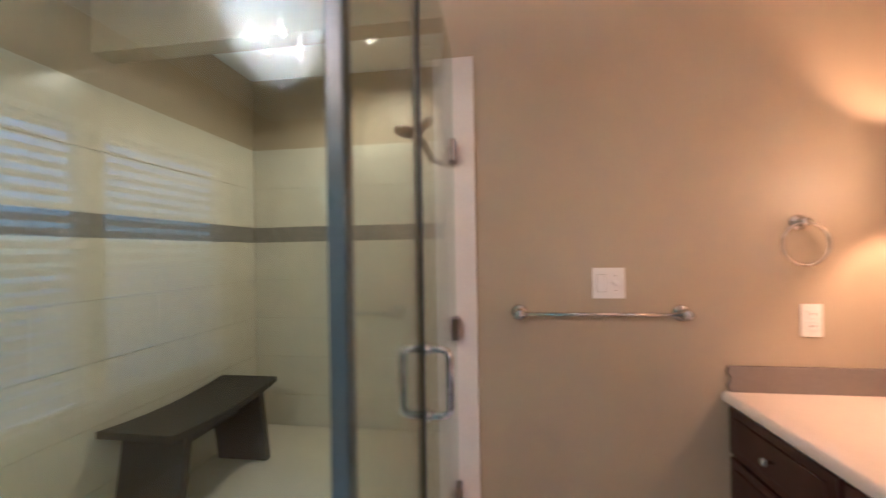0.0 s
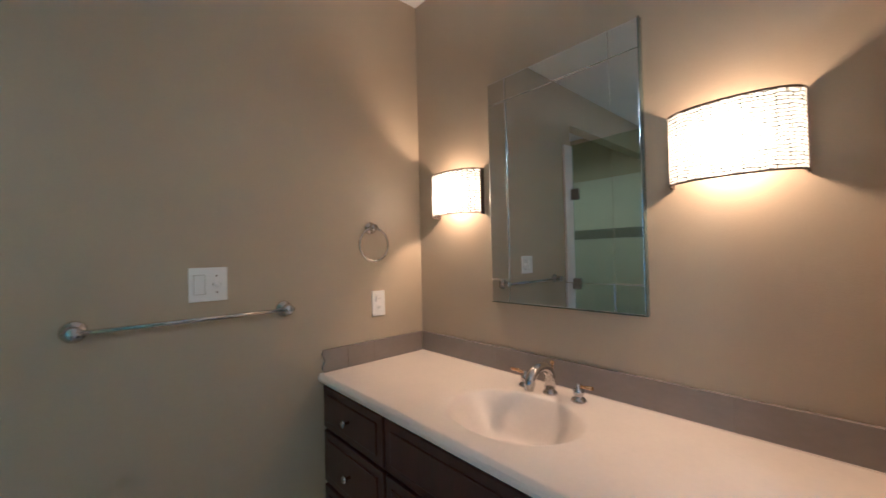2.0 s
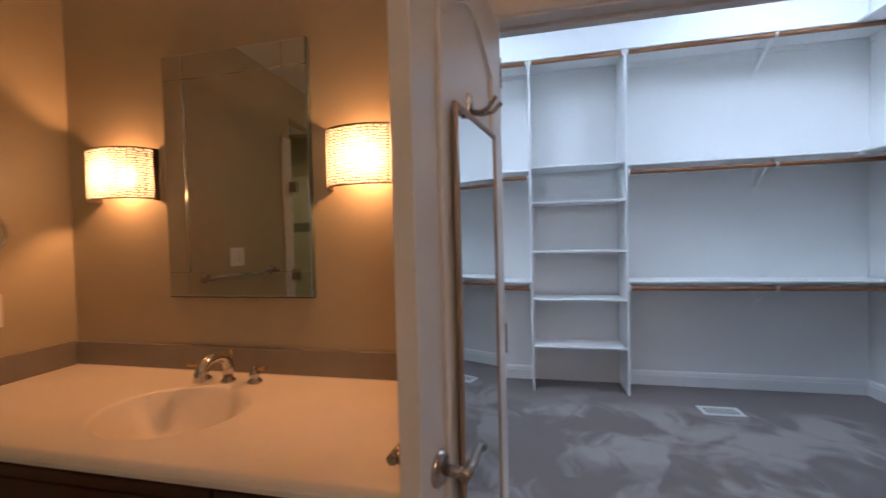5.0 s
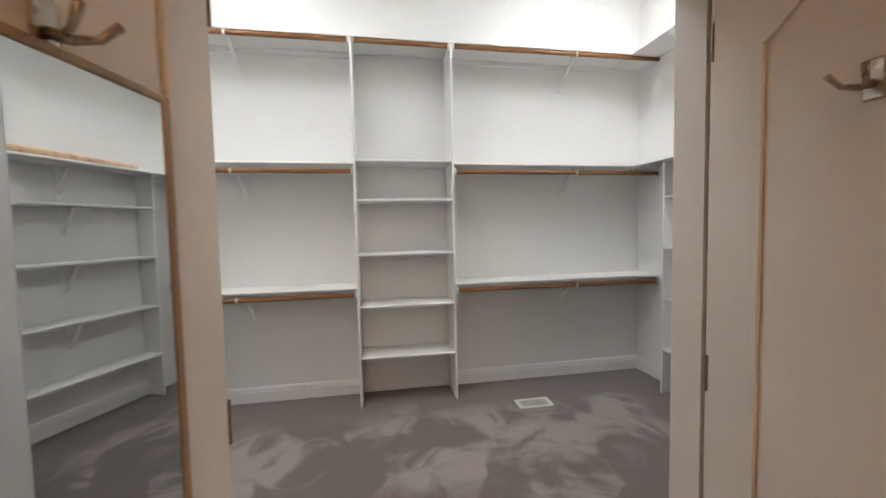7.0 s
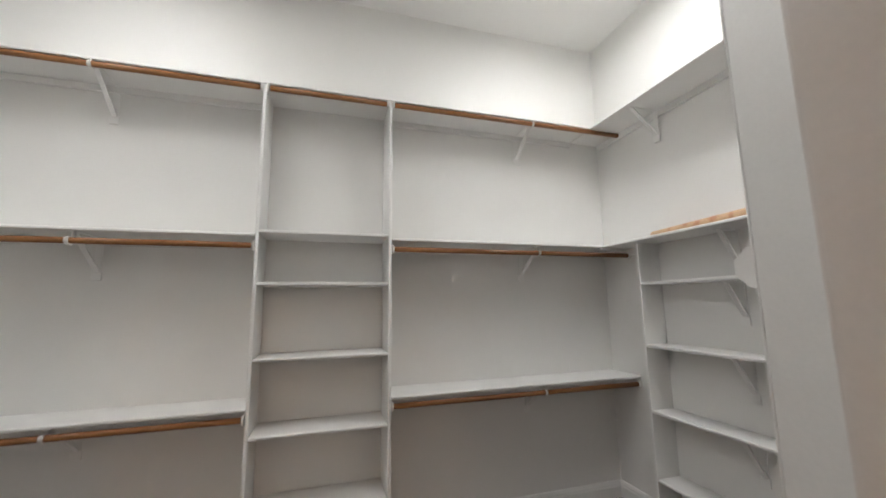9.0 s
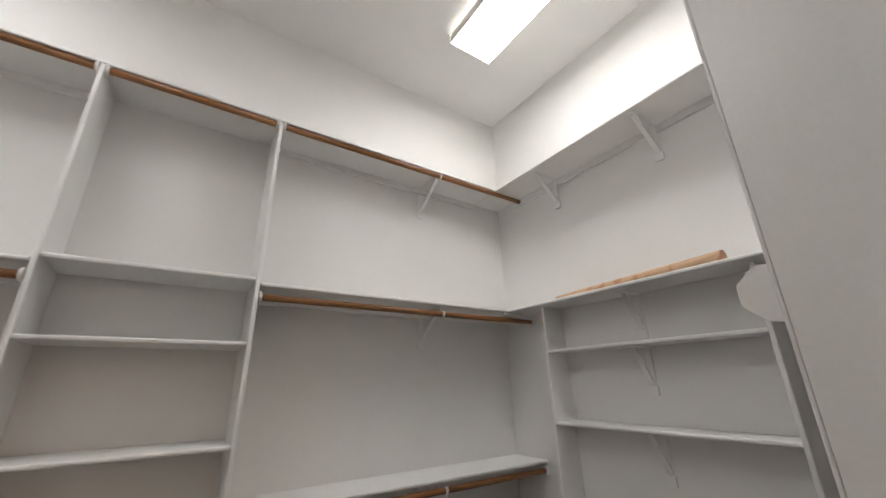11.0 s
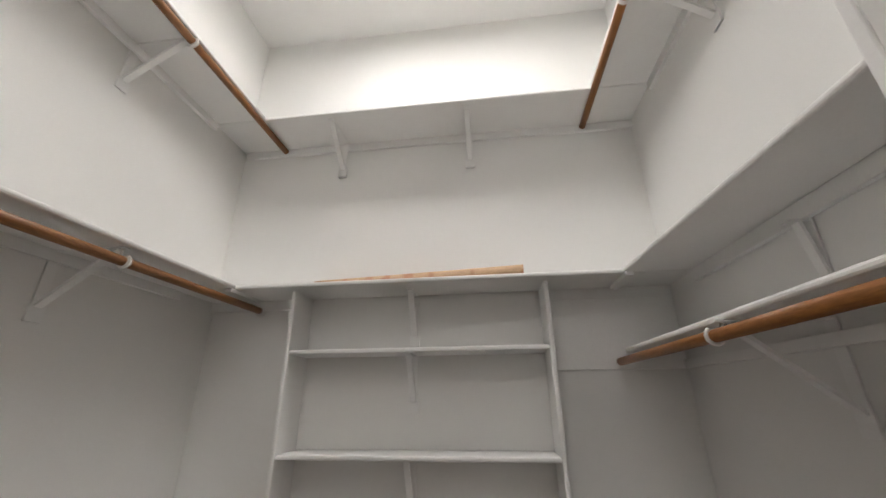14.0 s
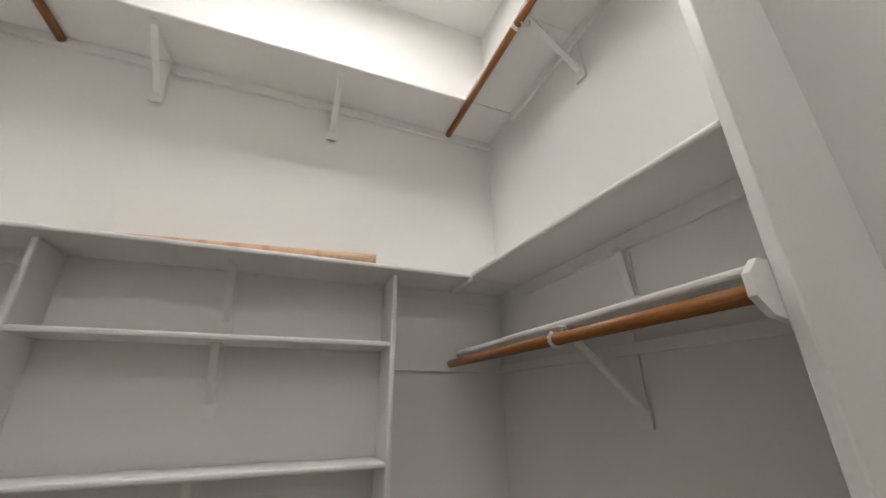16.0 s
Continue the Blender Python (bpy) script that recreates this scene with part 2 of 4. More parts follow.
def carpet_material():
    m = bpy.data.materials.new("grey_plush_carpet")
    m.use_nodes = True
    n, l = m.node_tree.nodes, m.node_tree.links
    b = n["Principled BSDF"]
    b.inputs["Roughness"].default_value = 0.95
    b.inputs["Sheen Weight"].default_value = 0.25
    co = n.new("ShaderNodeTexCoord")

    def noise_tex(scale, distort, detail, stretch, turn):
        mp, t = n.new("ShaderNodeMapping"), n.new("ShaderNodeTexNoise")
        mp.inputs["Scale"].default_value, mp.inputs["Rotation"].default_value = stretch, (0, 0, radians(turn))
        t.inputs["Scale"].default_value, t.inputs["Distortion"].default_value, t.inputs["Detail"].default_value = scale, distort, detail
        l.new(co.outputs["Object"], mp.inputs["Vector"])
        l.new(mp.outputs["Vector"], t.inputs["Vector"])
        return t.outputs["Fac"]

    def step(value, lo, hi):
        r = n.new("ShaderNodeMapRange")
        r.interpolation_type = "SMOOTHSTEP"
        r.inputs["From Min"].default_value, r.inputs["From Max"].default_value = lo, hi
        l.new(value, r.inputs["Value"])
        return r.outputs["Result"]

    def both(op, a, c):
        q = n.new("ShaderNodeMath")
        q.operation = op
        l.new(a, q.inputs[0])
        l.new(c, q.inputs[1])
        return q.outputs[0]

    def scaled(value, by):
        q = n.new("ShaderNodeMath")
        q.operation = "MULTIPLY"
        q.inputs[1].default_value = by
        l.new(value, q.inputs[0])
        return q.outputs[0]

    # brushed strokes: cells that each lean their own way, inside broad soft patches
    warp, cells, lean = n.new("ShaderNodeTexNoise"), n.new("ShaderNodeTexVoronoi"), n.new("ShaderNodeSeparateColor")
    warp.inputs["Scale"].default_value, warp.inputs["Detail"].default_value = 2.2, 2
    l.new(co.outputs["Object"], warp.inputs["Vector"])
    shove = n.new("ShaderNodeMixRGB")
    shove.blend_type, shove.inputs["Fac"].default_value = "ADD", 0.55
    l.new(co.outputs["Object"], shove.inputs[1])
    l.new(warp.outputs["Color"], shove.inputs[2])
    cells.voronoi_dimensions, cells.feature = "2D", "SMOOTH_F1"
    cells.inputs["Scale"].default_value, cells.inputs["Smoothness"].default_value = 3.0, 0.25
    l.new(shove.outputs["Color"], cells.inputs["Vector"])
    l.new(cells.outputs["Color"], lean.inputs["Color"])
    turned, squeezed, bristles = n.new("ShaderNodeVectorRotate"), n.new("ShaderNodeVectorMath"), n.new("ShaderNodeTexNoise")
    turned.rotation_type = "Z_AXIS"
    l.new(shove.outputs["Color"], turned.inputs["Vector"])
    l.new(scaled(lean.outputs["Red"], 3.0), turned.inputs["Angle"])
    squeezed.operation = "MULTIPLY"
    squeezed.inputs[1].default_value = (9.5, 2.0, 1.0)
    l.new(turned.outputs["Vector"], squeezed.inputs[0])
    bristles.inputs["Scale"].default_value, bristles.inputs["Detail"].default_value, bristles.inputs["Distortion"].default_value = 1.0, 2, 0.5
    l.new(squeezed.outputs["Vector"], bristles.inputs["Vector"])
    broad = noise_tex(1.5, 1.0, 3, (1, 1, 1), 20)
    patch = both("ADD", scaled(broad, 1.15), both("ADD", scaled(bristles.outputs["Fac"], 0.5), scaled(lean.outputs["Green"], 0.22)))
    pale = step(patch, 0.86, 1.12)
    # the pile along the walls lies untouched; by_wall also paints the east shelf's shade
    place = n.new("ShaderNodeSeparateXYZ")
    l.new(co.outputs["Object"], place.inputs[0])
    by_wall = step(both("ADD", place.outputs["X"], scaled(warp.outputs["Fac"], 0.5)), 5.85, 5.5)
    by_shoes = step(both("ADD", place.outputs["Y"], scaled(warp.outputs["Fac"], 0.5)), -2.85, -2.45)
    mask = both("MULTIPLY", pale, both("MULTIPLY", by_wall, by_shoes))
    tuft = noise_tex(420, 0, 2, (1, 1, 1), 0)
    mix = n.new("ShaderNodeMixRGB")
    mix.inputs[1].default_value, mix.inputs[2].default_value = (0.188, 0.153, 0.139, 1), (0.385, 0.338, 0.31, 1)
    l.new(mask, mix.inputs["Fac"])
    grain = n.new("ShaderNodeMixRGB")
    grain.blend_type, grain.inputs["Fac"].default_value = "OVERLAY", 0.35
    l.new(mix.outputs["Color"], grain.inputs[1])
    l.new(tuft, grain.inputs[2])
    l.new(grain.outputs["Color"], b.inputs["Base Color"])
    bp = n.new("ShaderNodeBump")
    bp.inputs["Strength"].default_value, bp.inputs["Distance"].default_value = 0.7, 0.004
    l.new(tuft, bp.inputs["Height"])
    l.new(bp.outputs["Normal"], b.inputs["Normal"])
    return m


CARPET = carpet_material()

# ---- mesh helpers ----
ROOT = {}


def box(x0, x1, y0, y1, z0, z1, bevel=0.0, bm=None):
    """A box between two corners, added to bm if given."""
    bm = bm or bmesh.new()
    made = bmesh.ops.create_cube(bm, size=1)["verts"]
    for v in made:
        v.co = Vector(((x0 + x1) / 2 + v.co.x * (x1 - x0), (y0 + y1) / 2 + v.co.y * (y1 - y0), (z0 + z1) / 2 + v.co.z * (z1 - z0)))
    if bevel:
        edges = list({e for v in made for e in v.link_edges})
        bmesh.ops.bevel(bm, geom=edges, offset=bevel, segments=2, profile=0.5, affect="EDGES")
    return bm


def tube(points, radius, sides=12, bm=None, ends=True):
    """A round bar along points; radius is one number or one per point."""
    bm = bm or bmesh.new()
    pts = [Vector(p) for p in points]
    rings, up = [], None
    for i, p in enumerate(pts):
        d = (pts[min(i + 1, len(pts) - 1)] - pts[max(i - 1, 0)]).normalized()
        if up is None:
            up = d.orthogonal().normalized()
        up = (up - d * up.dot(d)).normalized()
        side = d.cross(up)
        r = radius[i] if isinstance(radius, (list, tuple)) else radius
        rings.append([bm.verts.new(p + (up * math.cos(a) + side * math.sin(a)) * r) for a in (2 * math.pi * k / sides for k in range(sides))])
    for a, b in zip(rings, rings[1:]):
        for k in range(sides):
            f = bm.faces.new((a[k], a[(k + 1) % sides], b[(k + 1) % sides], b[k]))
            f.smooth = True
    if ends:
        bm.faces.new(rings[0][::-1])
        bm.faces.new(rings[-1])
    bmesh.ops.recalc_face_normals(bm, faces=bm.faces[:])
    return bm


def lathe(profile, place, axis="z", sides=28, bm=None):
    """Rings of (radius, height) round an axis through place."""
    bm = bm or bmesh.new()
    rings = []
    for r, h in profile:
        ring = []
        for k in range(sides):
            a = 2 * math.pi * k / sides
            c, s = r * math.cos(a), r * math.sin(a)
            q = {"z": (c, s, h), "x": (h, c, s), "y": (c, h, s)}[axis]
            ring.append(bm.verts.new(Vector(place) + Vector(q)))
        rings.append(ring)
    for a, b in zip(rings, rings[1:]):
        for k in range(sides):
            f = bm.faces.new((a[k], a[(k + 1) % sides], b[(k + 1) % sides], b[k]))
            f.smooth = True
    for ring in (rings[0], rings[-1]):
        bm.faces.new(ring)
    bmesh.ops.recalc_face_normals(bm, faces=bm.faces[:])
    return bm


def prism(outline, axis, lo, hi, bm=None, bevel=0.0):
    """An outline of (a, b) pushed along an axis: x uses (y, z), y uses (x, z), z uses (x, y)."""
    bm = bm or bmesh.new()

    def at(a, b, c):
        return {"x": (c, a, b), "y": (a, c, b), "z": (a, b, c)}[axis]

    low, high = [bm.verts.new(at(a, b, lo)) for a, b in outline], [bm.verts.new(at(a, b, hi)) for a, b in outline]
    k = len(outline)
    faces = [bm.faces.new(low), bm.faces.new(high)]
    for i in range(k):
        faces.append(bm.faces.new((low[i], low[(i + 1) % k], high[(i + 1) % k], high[i])))
    bmesh.ops.recalc_face_normals(bm, faces=faces)
    if bevel:
        bmesh.ops.bevel(bm, geom=list({e for f in faces for e in f.edges}), offset=bevel, segments=2, profile=0.5, affect="EDGES")
    return bm


def mesh_of(name, bm, mat, offset):
    bmesh.ops.translate(bm, verts=bm.verts[:], vec=-Vector(offset))
    data = bpy.data.meshes.new(name)
    bm.to_mesh(data)
    bm.free()
    data.materials.append(mat)
    return data


def thing(name, place, label, category, group="", kind=""):
    """An Empty at the thing's base; parts are modelled in world metres."""
    ob = new(name)
    ob.location = place
    ob.empty_display_size = 0.05
    ROOT[ob] = Vector(place)
    return tagged(ob, label, category, group, kind)


def part(name, bm, mat, parent, label=""):
    """One mesh under a thing or a part."""
    ob = new(name, mesh_of(name, bm, mat, ROOT[parent]))
    ob.parent = parent
    ROOT[ob] = ROOT[parent]
    return tagged(ob, label)


def solid(name, bm, mat, label, category, kind="structure", group=""):
    """A thing or piece of the setting that is a single mesh."""
    ob = new(name, mesh_of(name, bm, mat, (0, 0, 0)))
    ROOT[ob] = Vector((0, 0, 0))
    return tagged(ob, label, category, group, kind)


# ---- plan, in metres ----
NY = 1.264          # bathroom north wall
EX = 3.51           # bathroom side of the partition
CX = 3.60           # closet side of the partition by the rods
DX0, DX1 = 3.425, 3.525   # the thinner wall round the doorway
SY, WX = -2.95, -0.06
BCEIL, CCEIL = 2.684, 3.75
ACEIL = 2.79        # shower alcove ceiling
SHX, SHW, SHN = 1.87, 0.15, 2.5   # shower alcove east, west, north faces
HEAD = 2.385        # underside of the alcove's header
OPN, OPS, OPH = -0.505, -1.67, 2.0  # closet doorway: north, south, head
CE, CS, CN = 5.89, -3.345, 1.36   # closet east, south, north faces
T = 0.11

# ---- structure ----
solid("floor_bathroom", box(WX - T, DX0 + 0.05, SY - T, SHN + T, -0.12, 0.0), BATHFLOOR, "beige bathroom floor", "floor")
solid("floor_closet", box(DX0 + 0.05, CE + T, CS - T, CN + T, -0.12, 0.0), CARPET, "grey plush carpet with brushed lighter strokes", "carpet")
solid("ceiling_bathroom", box(WX - T, EX, SY - T, NY + T, BCEIL, BCEIL + 0.1), CEILING, "flat white bathroom ceiling", "ceiling")
solid("ceiling_shower", box(SHW - T, SHX + T, NY + T, SHN + T, ACEIL, ACEIL + 0.1), CEILING, "flat pale shower ceiling", "ceiling")
solid("ceiling_closet", box(DX0, CE + T, CS - T, CN + T, CCEIL, CCEIL + 0.1), CEILING, "flat white closet ceiling", "ceiling")

wall_north = box(SHX, EX, NY, NY + T, 0, BCEIL)
box(SHW, SHX, NY, NY + T, HEAD, ACEIL, bm=wall_north)
solid("wall_north", wall_north, PAINT, "beige painted bathroom wall above the shower header", "wall")
VEND = -0.418
solid("wall_vanity", box(EX, CX - 0.002, VEND, NY + T, 0, CCEIL), PAINT, "beige painted wall behind the vanity", "wall")
wall_door = box(DX0, DX1 - 0.002, OPN + 0.02, VEND, 0, CCEIL)
box(DX0, DX1 - 0.002, SY - T, OPS - 0.02, 0, CCEIL, bm=wall_door)
box(DX0, DX1 - 0.002, OPS - 0.02, OPN + 0.02, OPH + 0.02, CCEIL, bm=wall_door)
solid("wall_doorway", wall_door, PAINT, "beige painted wall round the closet doorway", "wall")
wall_cw = box(DX1 - 0.002, DX1, OPN + 0.02, VEND, 0, CCEIL)
box(DX1 - 0.002, DX1, -2.02, OPS - 0.02, 0, CCEIL, bm=wall_cw)
box(DX1 - 0.002, DX1, OPS - 0.02, OPN + 0.02, OPH + 0.02, CCEIL, bm=wall_cw)
box(DX1, CX, CS - T, -2.022, 0, CCEIL, bm=wall_cw)
box(CX - 0.002, CX, VEND, CN + T, 0, CCEIL, bm=wall_cw)
solid("wall_closet_west", wall_cw, WHITEWALL, "white closet wall round the doorway", "wall")
solid("wall_closet_east", box(CE, CE + T, CS, CN, 0, CCEIL), WHITEWALL, "white closet wall behind rods and shelves", "wall")
solid("wall_closet_south", box(CX, CE + T, CS - T, CS, 0, CCEIL), WHITEWALL, "white closet wall behind the shoe shelves", "wall")
solid("wall_closet_north", box(CX, CE + T, CN, CN + T, 0, CCEIL), WHITEWALL, "white closet end wall", "wall")
wall_alcove_east = box(SHX, SHX + T, NY + T, SHN, 0, ACEIL)
solid("wall_shower_east", wall_alcove_east, PAINT, "beige painted shower wall above cream tile", "wall")
solid("wall_shower_north", box(SHW - T, SHX + T, SHN, SHN + T, 0, ACEIL), PAINT, "beige painted shower wall above cream tile", "wall")
wall_shower_west = box(SHW - T, SHW, 0.03, NY + T, 0, BCEIL - 0.002)
box(SHW - T, SHW, NY + T, SHN, 0, ACEIL - 0.002, bm=wall_shower_west)
solid("wall_shower_west", wall_shower_west, PAINT, "beige painted shower wall above cream tile", "wall")
solid("wall_bath_nook", box(WX, SHW - T, 0.03, 0.03 + T, 0, BCEIL), PAINT, "beige painted bathroom wall", "wall")

# west wall with two windows side by side
solid("wall_south", box(WX - T, DX0 - 0.001, SY - T, SY, 0, BCEIL), PAINT, "beige painted bathroom wall", "wall")
WINDOWS = ((-1.30, -0.33), (-2.30, -1.35))
WZ0, WZ1 = 0.62, 2.12
wall_west = box(WX - T, WX, WINDOWS[0][1], 0.03 + T, 0, BCEIL)
box(WX - T, WX, WINDOWS[1][1], WINDOWS[0][0], 0, BCEIL, bm=wall_west)
box(WX - T, WX, SY, WINDOWS[1][0], 0, BCEIL, bm=wall_west)
for a, b in WINDOWS:
    box(WX - T, WX, a, b, 0, WZ0, bm=wall_west)
    box(WX - T, WX, a, b, WZ1, BCEIL, bm=wall_west)
solid("wall_bath_west", wall_west, PAINT, "beige painted bathroom wall with two windows", "wall")
for k, (a, b) in enumerate(WINDOWS):
    w = thing("window_%d" % (k + 1), (WX - 0.05, (a + b) / 2, WZ0), "white framed window behind open blinds", "window", kind="structure")
    fr = box(WX - 0.09, WX - 0.04, a, a + 0.05, WZ0, WZ1, 0.004)
    for q in ((b - 0.05, b, WZ0, WZ1), (a + 0.05, b - 0.05, WZ0, WZ0 + 0.05), (a + 0.05, b - 0.05, WZ1 - 0.05, WZ1)):
        box(WX - 0.09, WX - 0.04, q[0], q[1], q[2], q[3], 0.004, bm=fr)
    part("window_frame", fr, TRIM, w)
    pane = part("pane", box(WX - 0.068, WX - 0.062, a + 0.05, b - 0.05, WZ0 + 0.05, WZ1 - 0.05), PANE, w)
    pane.visible_shadow = False
    part("window_sill", box(WX - 0.03, WX + 0.05, a - 0.03, b + 0.03, WZ0 - 0.03, WZ0, 0.006), TRIM, w)
    bl = thing("window_blind", (WX - 0.005, (a + b) / 2, WZ1), "white horizontal slat blind hung in a window", "blind", group="window blinds")
    part("headrail", box(WX - 0.032, WX + 0.012, a + 0.01, b - 0.01, WZ1 - 0.045, WZ1 - 0.002, 0.004), BLIND, bl)
    count = 22
    for s in range(count):
        z = WZ1 - 0.08 - s * (WZ1 - WZ0 - 0.14) / (count - 1)
        slat = box(-0.024, 0.024, a + 0.015, b - 0.015, -0.0012, 0.0012)
        bmesh.ops.rotate(slat, verts=slat.verts[:], cent=(0, 0, 0), matrix=Matrix.Rotation(radians(50), 3, "Y"))
        bmesh.ops.translate(slat, verts=slat.verts[:], vec=(WX - 0.008, 0, z))
        part("slat", slat, BLIND, bl)
    part("bottom_rail", box(WX - 0.03, WX + 0.012, a + 0.012, b - 0.012, WZ0 + 0.012, WZ0 + 0.032, 0.003), BLIND, bl)
solid("ground", box(-80, WX - T - 0.4, -60, 60, -0.6, -0.5), BATHFLOOR, "bare pale ground outside the windows", "ground")

# door casing, jamb and stops of the closet doorway
def casing(side, x0, x1):
    frame_thing = thing("trim_" + side, ((x0 + x1) / 2, (OPN + OPS) / 2, 0), "white painted casing round the closet doorway", "door casing", kind="structure")
    w = 0.075
    for y0, y1 in ((OPN + 0.005, OPN + 0.005 + w), (OPS - 0.005 - w, OPS - 0.005)):
        bm = box(x0, x1, y0, y1, 0, OPH + 0.005, 0.004)
        part("casing_leg", bm, TRIM, frame_thing)
    part("casing_head", box(x0, x1, OPS - 0.005 - w, OPN + 0.005 + w, OPH + 0.007, OPH + 0.005 + w, 0.004), TRIM, frame_thing)
    return frame_thing


c = casing("bath", DX0 - 0.016, DX0)
bead = box(DX0 - 0.021, DX0 - 0.0165, OPN + 0.06, OPN + 0.078, 0, OPH + 0.06, 0.002)
part("casing_bead", bead, TRIM, c)
casing("closet", DX1, DX1 + 0.014)
jamb = thing("door_jamb", (DX0 + 0.05, (OPN + OPS) / 2, 0), "white painted jamb lining with a stop", "door jamb", kind="structure")
for y0, y1 in ((OPN, OPN + 0.02), (OPS - 0.02, OPS)):
    part("jamb_leg", box(DX0 + (0.006 if y0 < -1 else -0.006), DX1 + 0.004, y0, y1, 0, OPH, 0.001), TRIM, jamb)
part("jamb_head", box(DX0 - 0.006, DX1 + 0.004, OPS - 0.02, OPN + 0.02, OPH, OPH + 0.02, 0.001), TRIM, jamb)
part("stop", box(DX0 + 0.045, DX0 + 0.08, OPS, OPN, OPH - 0.012, OPH, 0.002), TRIM, jamb)


# ---- double doors: leaf modelled along +x from its hinge, face with mouldings towards -y ----
LW, LT, LH = 0.575, 0.042, 1.98


def door_leaf(name, label, m, with_mirror):
    leaf = thing(name, (0, 0, 0), label, "door", kind="structure")
    part("leaf", box(0, LW, 0, LT, 0.012, LH, 0.002), TRIM, leaf)
    for face, out in ((0.0, -1), (LT, 1)):
        x0, x1 = 0.1, LW - 0.1
        d0, d1 = sorted((face - out * 0.001, face + out * 0.009))
        for z0, z1, rise in ((0.16, 0.58, 0.0), (0.72, 1.77, 0.1)):
            bm = bmesh.new()
            top = [(x0 + (x1 - x0) * k / 12, z1 + rise * math.sin(math.pi * k / 12) ** 1.3) for k in range(13)]
            for q in ((x0, x0 + 0.022, z0, z1), (x1 - 0.022, x1, z0, z1), (x0 + 0.022, x1 - 0.022, z0, z0 + 0.022)):
                box(q[0], q[1], d0, d1, q[2], q[3], 0.004, bm=bm)
            prism([(x, z + 0.011) for x, z in top] + [(x, z - 0.011) for x, z in top[::-1]], "y", d0, d1, bm=bm)
            part("panel_moulding", bm, TRIM, leaf)
    for z in (0.24, 1.03, 1.83):
        h = box(-0.004, 0.0, -0.004, LT - 0.006, z - 0.045, z + 0.045, 0.001)
        tube(((-0.006, LT + 0.004, z - 0.048), (-0.006, LT + 0.004, z + 0.048)), 0.0065, 10, bm=h)
        part("hinge", h, HINGE, leaf, "satin metal butt hinge")
    hx, hz = LW - 0.07, 0.915
    for face, out in ((0.0, -1), (LT, 1)):
        rose = lathe(((0.0, 0), (0.033, 0), (0.033, 0.004), (0.026, 0.011), (0.012, 0.014), (0.0, 0.014)) if out > 0 else ((0.0, 0), (0.033, 0), (0.033, -0.004), (0.026, -0.011), (0.012, -0.014), (0.0, -0.014)), (hx, face, hz), "y")
        knob = part("door_handle", rose, NICKEL, leaf, "brushed nickel lever handle")
        stem = tube(((hx, face + out * 0.01, hz), (hx, face + out * 0.052, hz)), 0.0105, 14)
        tube(((hx + 0.012, face + out * 0.052, hz), (hx - 0.02, face + out * 0.054, hz + 0.002), (hx - 0.06, face + out * 0.052, hz + 0.008), (hx - 0.085, face + out * 0.047, hz + 0.004), (hx - 0.105, face + out * 0.05, hz - 0.004)), (0.011, 0.0105, 0.009, 0.009, 0.0105), 14, bm=stem)
        part("lever", stem, NICKEL, knob)
    # robe hook on the panelled face
    px, pz = 0.295, 1.632
    plate = box(px - 0.015, px + 0.015, -0.007, -0.0005, pz - 0.034, pz + 0.034, 0.003)
    for s in (-1, 1):
        tube(((px, -0.004, pz - 0.006), (px + s * 0.004, -0.03, pz - 0.014), (px + s * 0.016, -0.052, pz - 0.01), (px + s * 0.025, -0.07, pz + 0.01)), (0.007, 0.006, 0.0045, 0.0055), 10, bm=plate)
    part("robe_hook", plate, NICKEL, leaf, "brushed metal double robe hook")
    if with_mirror:
        x0, x1, z0, z1 = 0.132, 0.422, 0.2, 1.61
        fr = bmesh.new()
        for q in ((x0, x0 + 0.013, z0, z1), (x1 - 0.013, x1, z0, z1), (x0 + 0.013, x1 - 0.013, z0, z0 + 0.013), (x0 + 0.013, x1 - 0.013, z1 - 0.013, z1)):
            box(q[0], q[1], -0.019, -0.0095, q[2], q[3], 0.003, bm=fr)
        wall_mirror = part("hung_mirror_frame", fr, GOLD, leaf, "thin gold framed full-length mirror")
        part("hung_mirror_glass", box(x0 + 0.011, x1 - 0.011, -0.0155, -0.0105, z0 + 0.011, z1 - 0.011), MIRROR, wall_mirror)
    leaf.matrix_basis = m
    return leaf


# north leaf swings into the bathroom, a little past square; its mouldings and mirror face south
door_leaf("door_1", "white panelled door standing open with a hung mirror", pose(DX0 - 0.028, -0.573, 0, 0, 0, 180 - 11.8) @ Matrix.Diagonal((1, -1, 1, 1)), True)
door_leaf("door_2", "white panelled door standing open with a robe hook", pose(DX0 - 0.016, OPS + 0.002, 0, 0, 0, 180 + 3), False)

# ---- baseboards ----
def baseboard(name, x0, x1, y0, y1, out):
    """Stepped skirting along a wall; out is the way it faces, as (dx, dy)."""
    prof = ((0, 0), (0.014, 0), (0.014, 0.085), (0.011, 0.095), (0.011, 0.105), (0.005, 0.125), (0, 0.128))
    if out[0]:
        bm = bmesh.new()
        prism([(x0 + out[0] * d, z) for d, z in prof], "y", y0, y1, bm=bm)
    else:
        bm = bmesh.new()
        prism([(y0 + out[1] * d, z) for d, z in prof], "x", x0, x1, bm=bm)
    return solid(name, bm, SHELFWHITE, "white moulded baseboard at the carpet", "baseboard")


baseboard("baseboard_east_1", CE, CE, CS + 0.016, -1.491, (-1, 0))
baseboard("baseboard_east_2", CE, CE, -0.702, CN, (-1, 0))
baseboard("baseboard_south", CX + 0.016, CE, CS, CS, (0, 1))
baseboard("baseboard_west", CX, CX, CS + 0.016, -2.04, (1, 0))

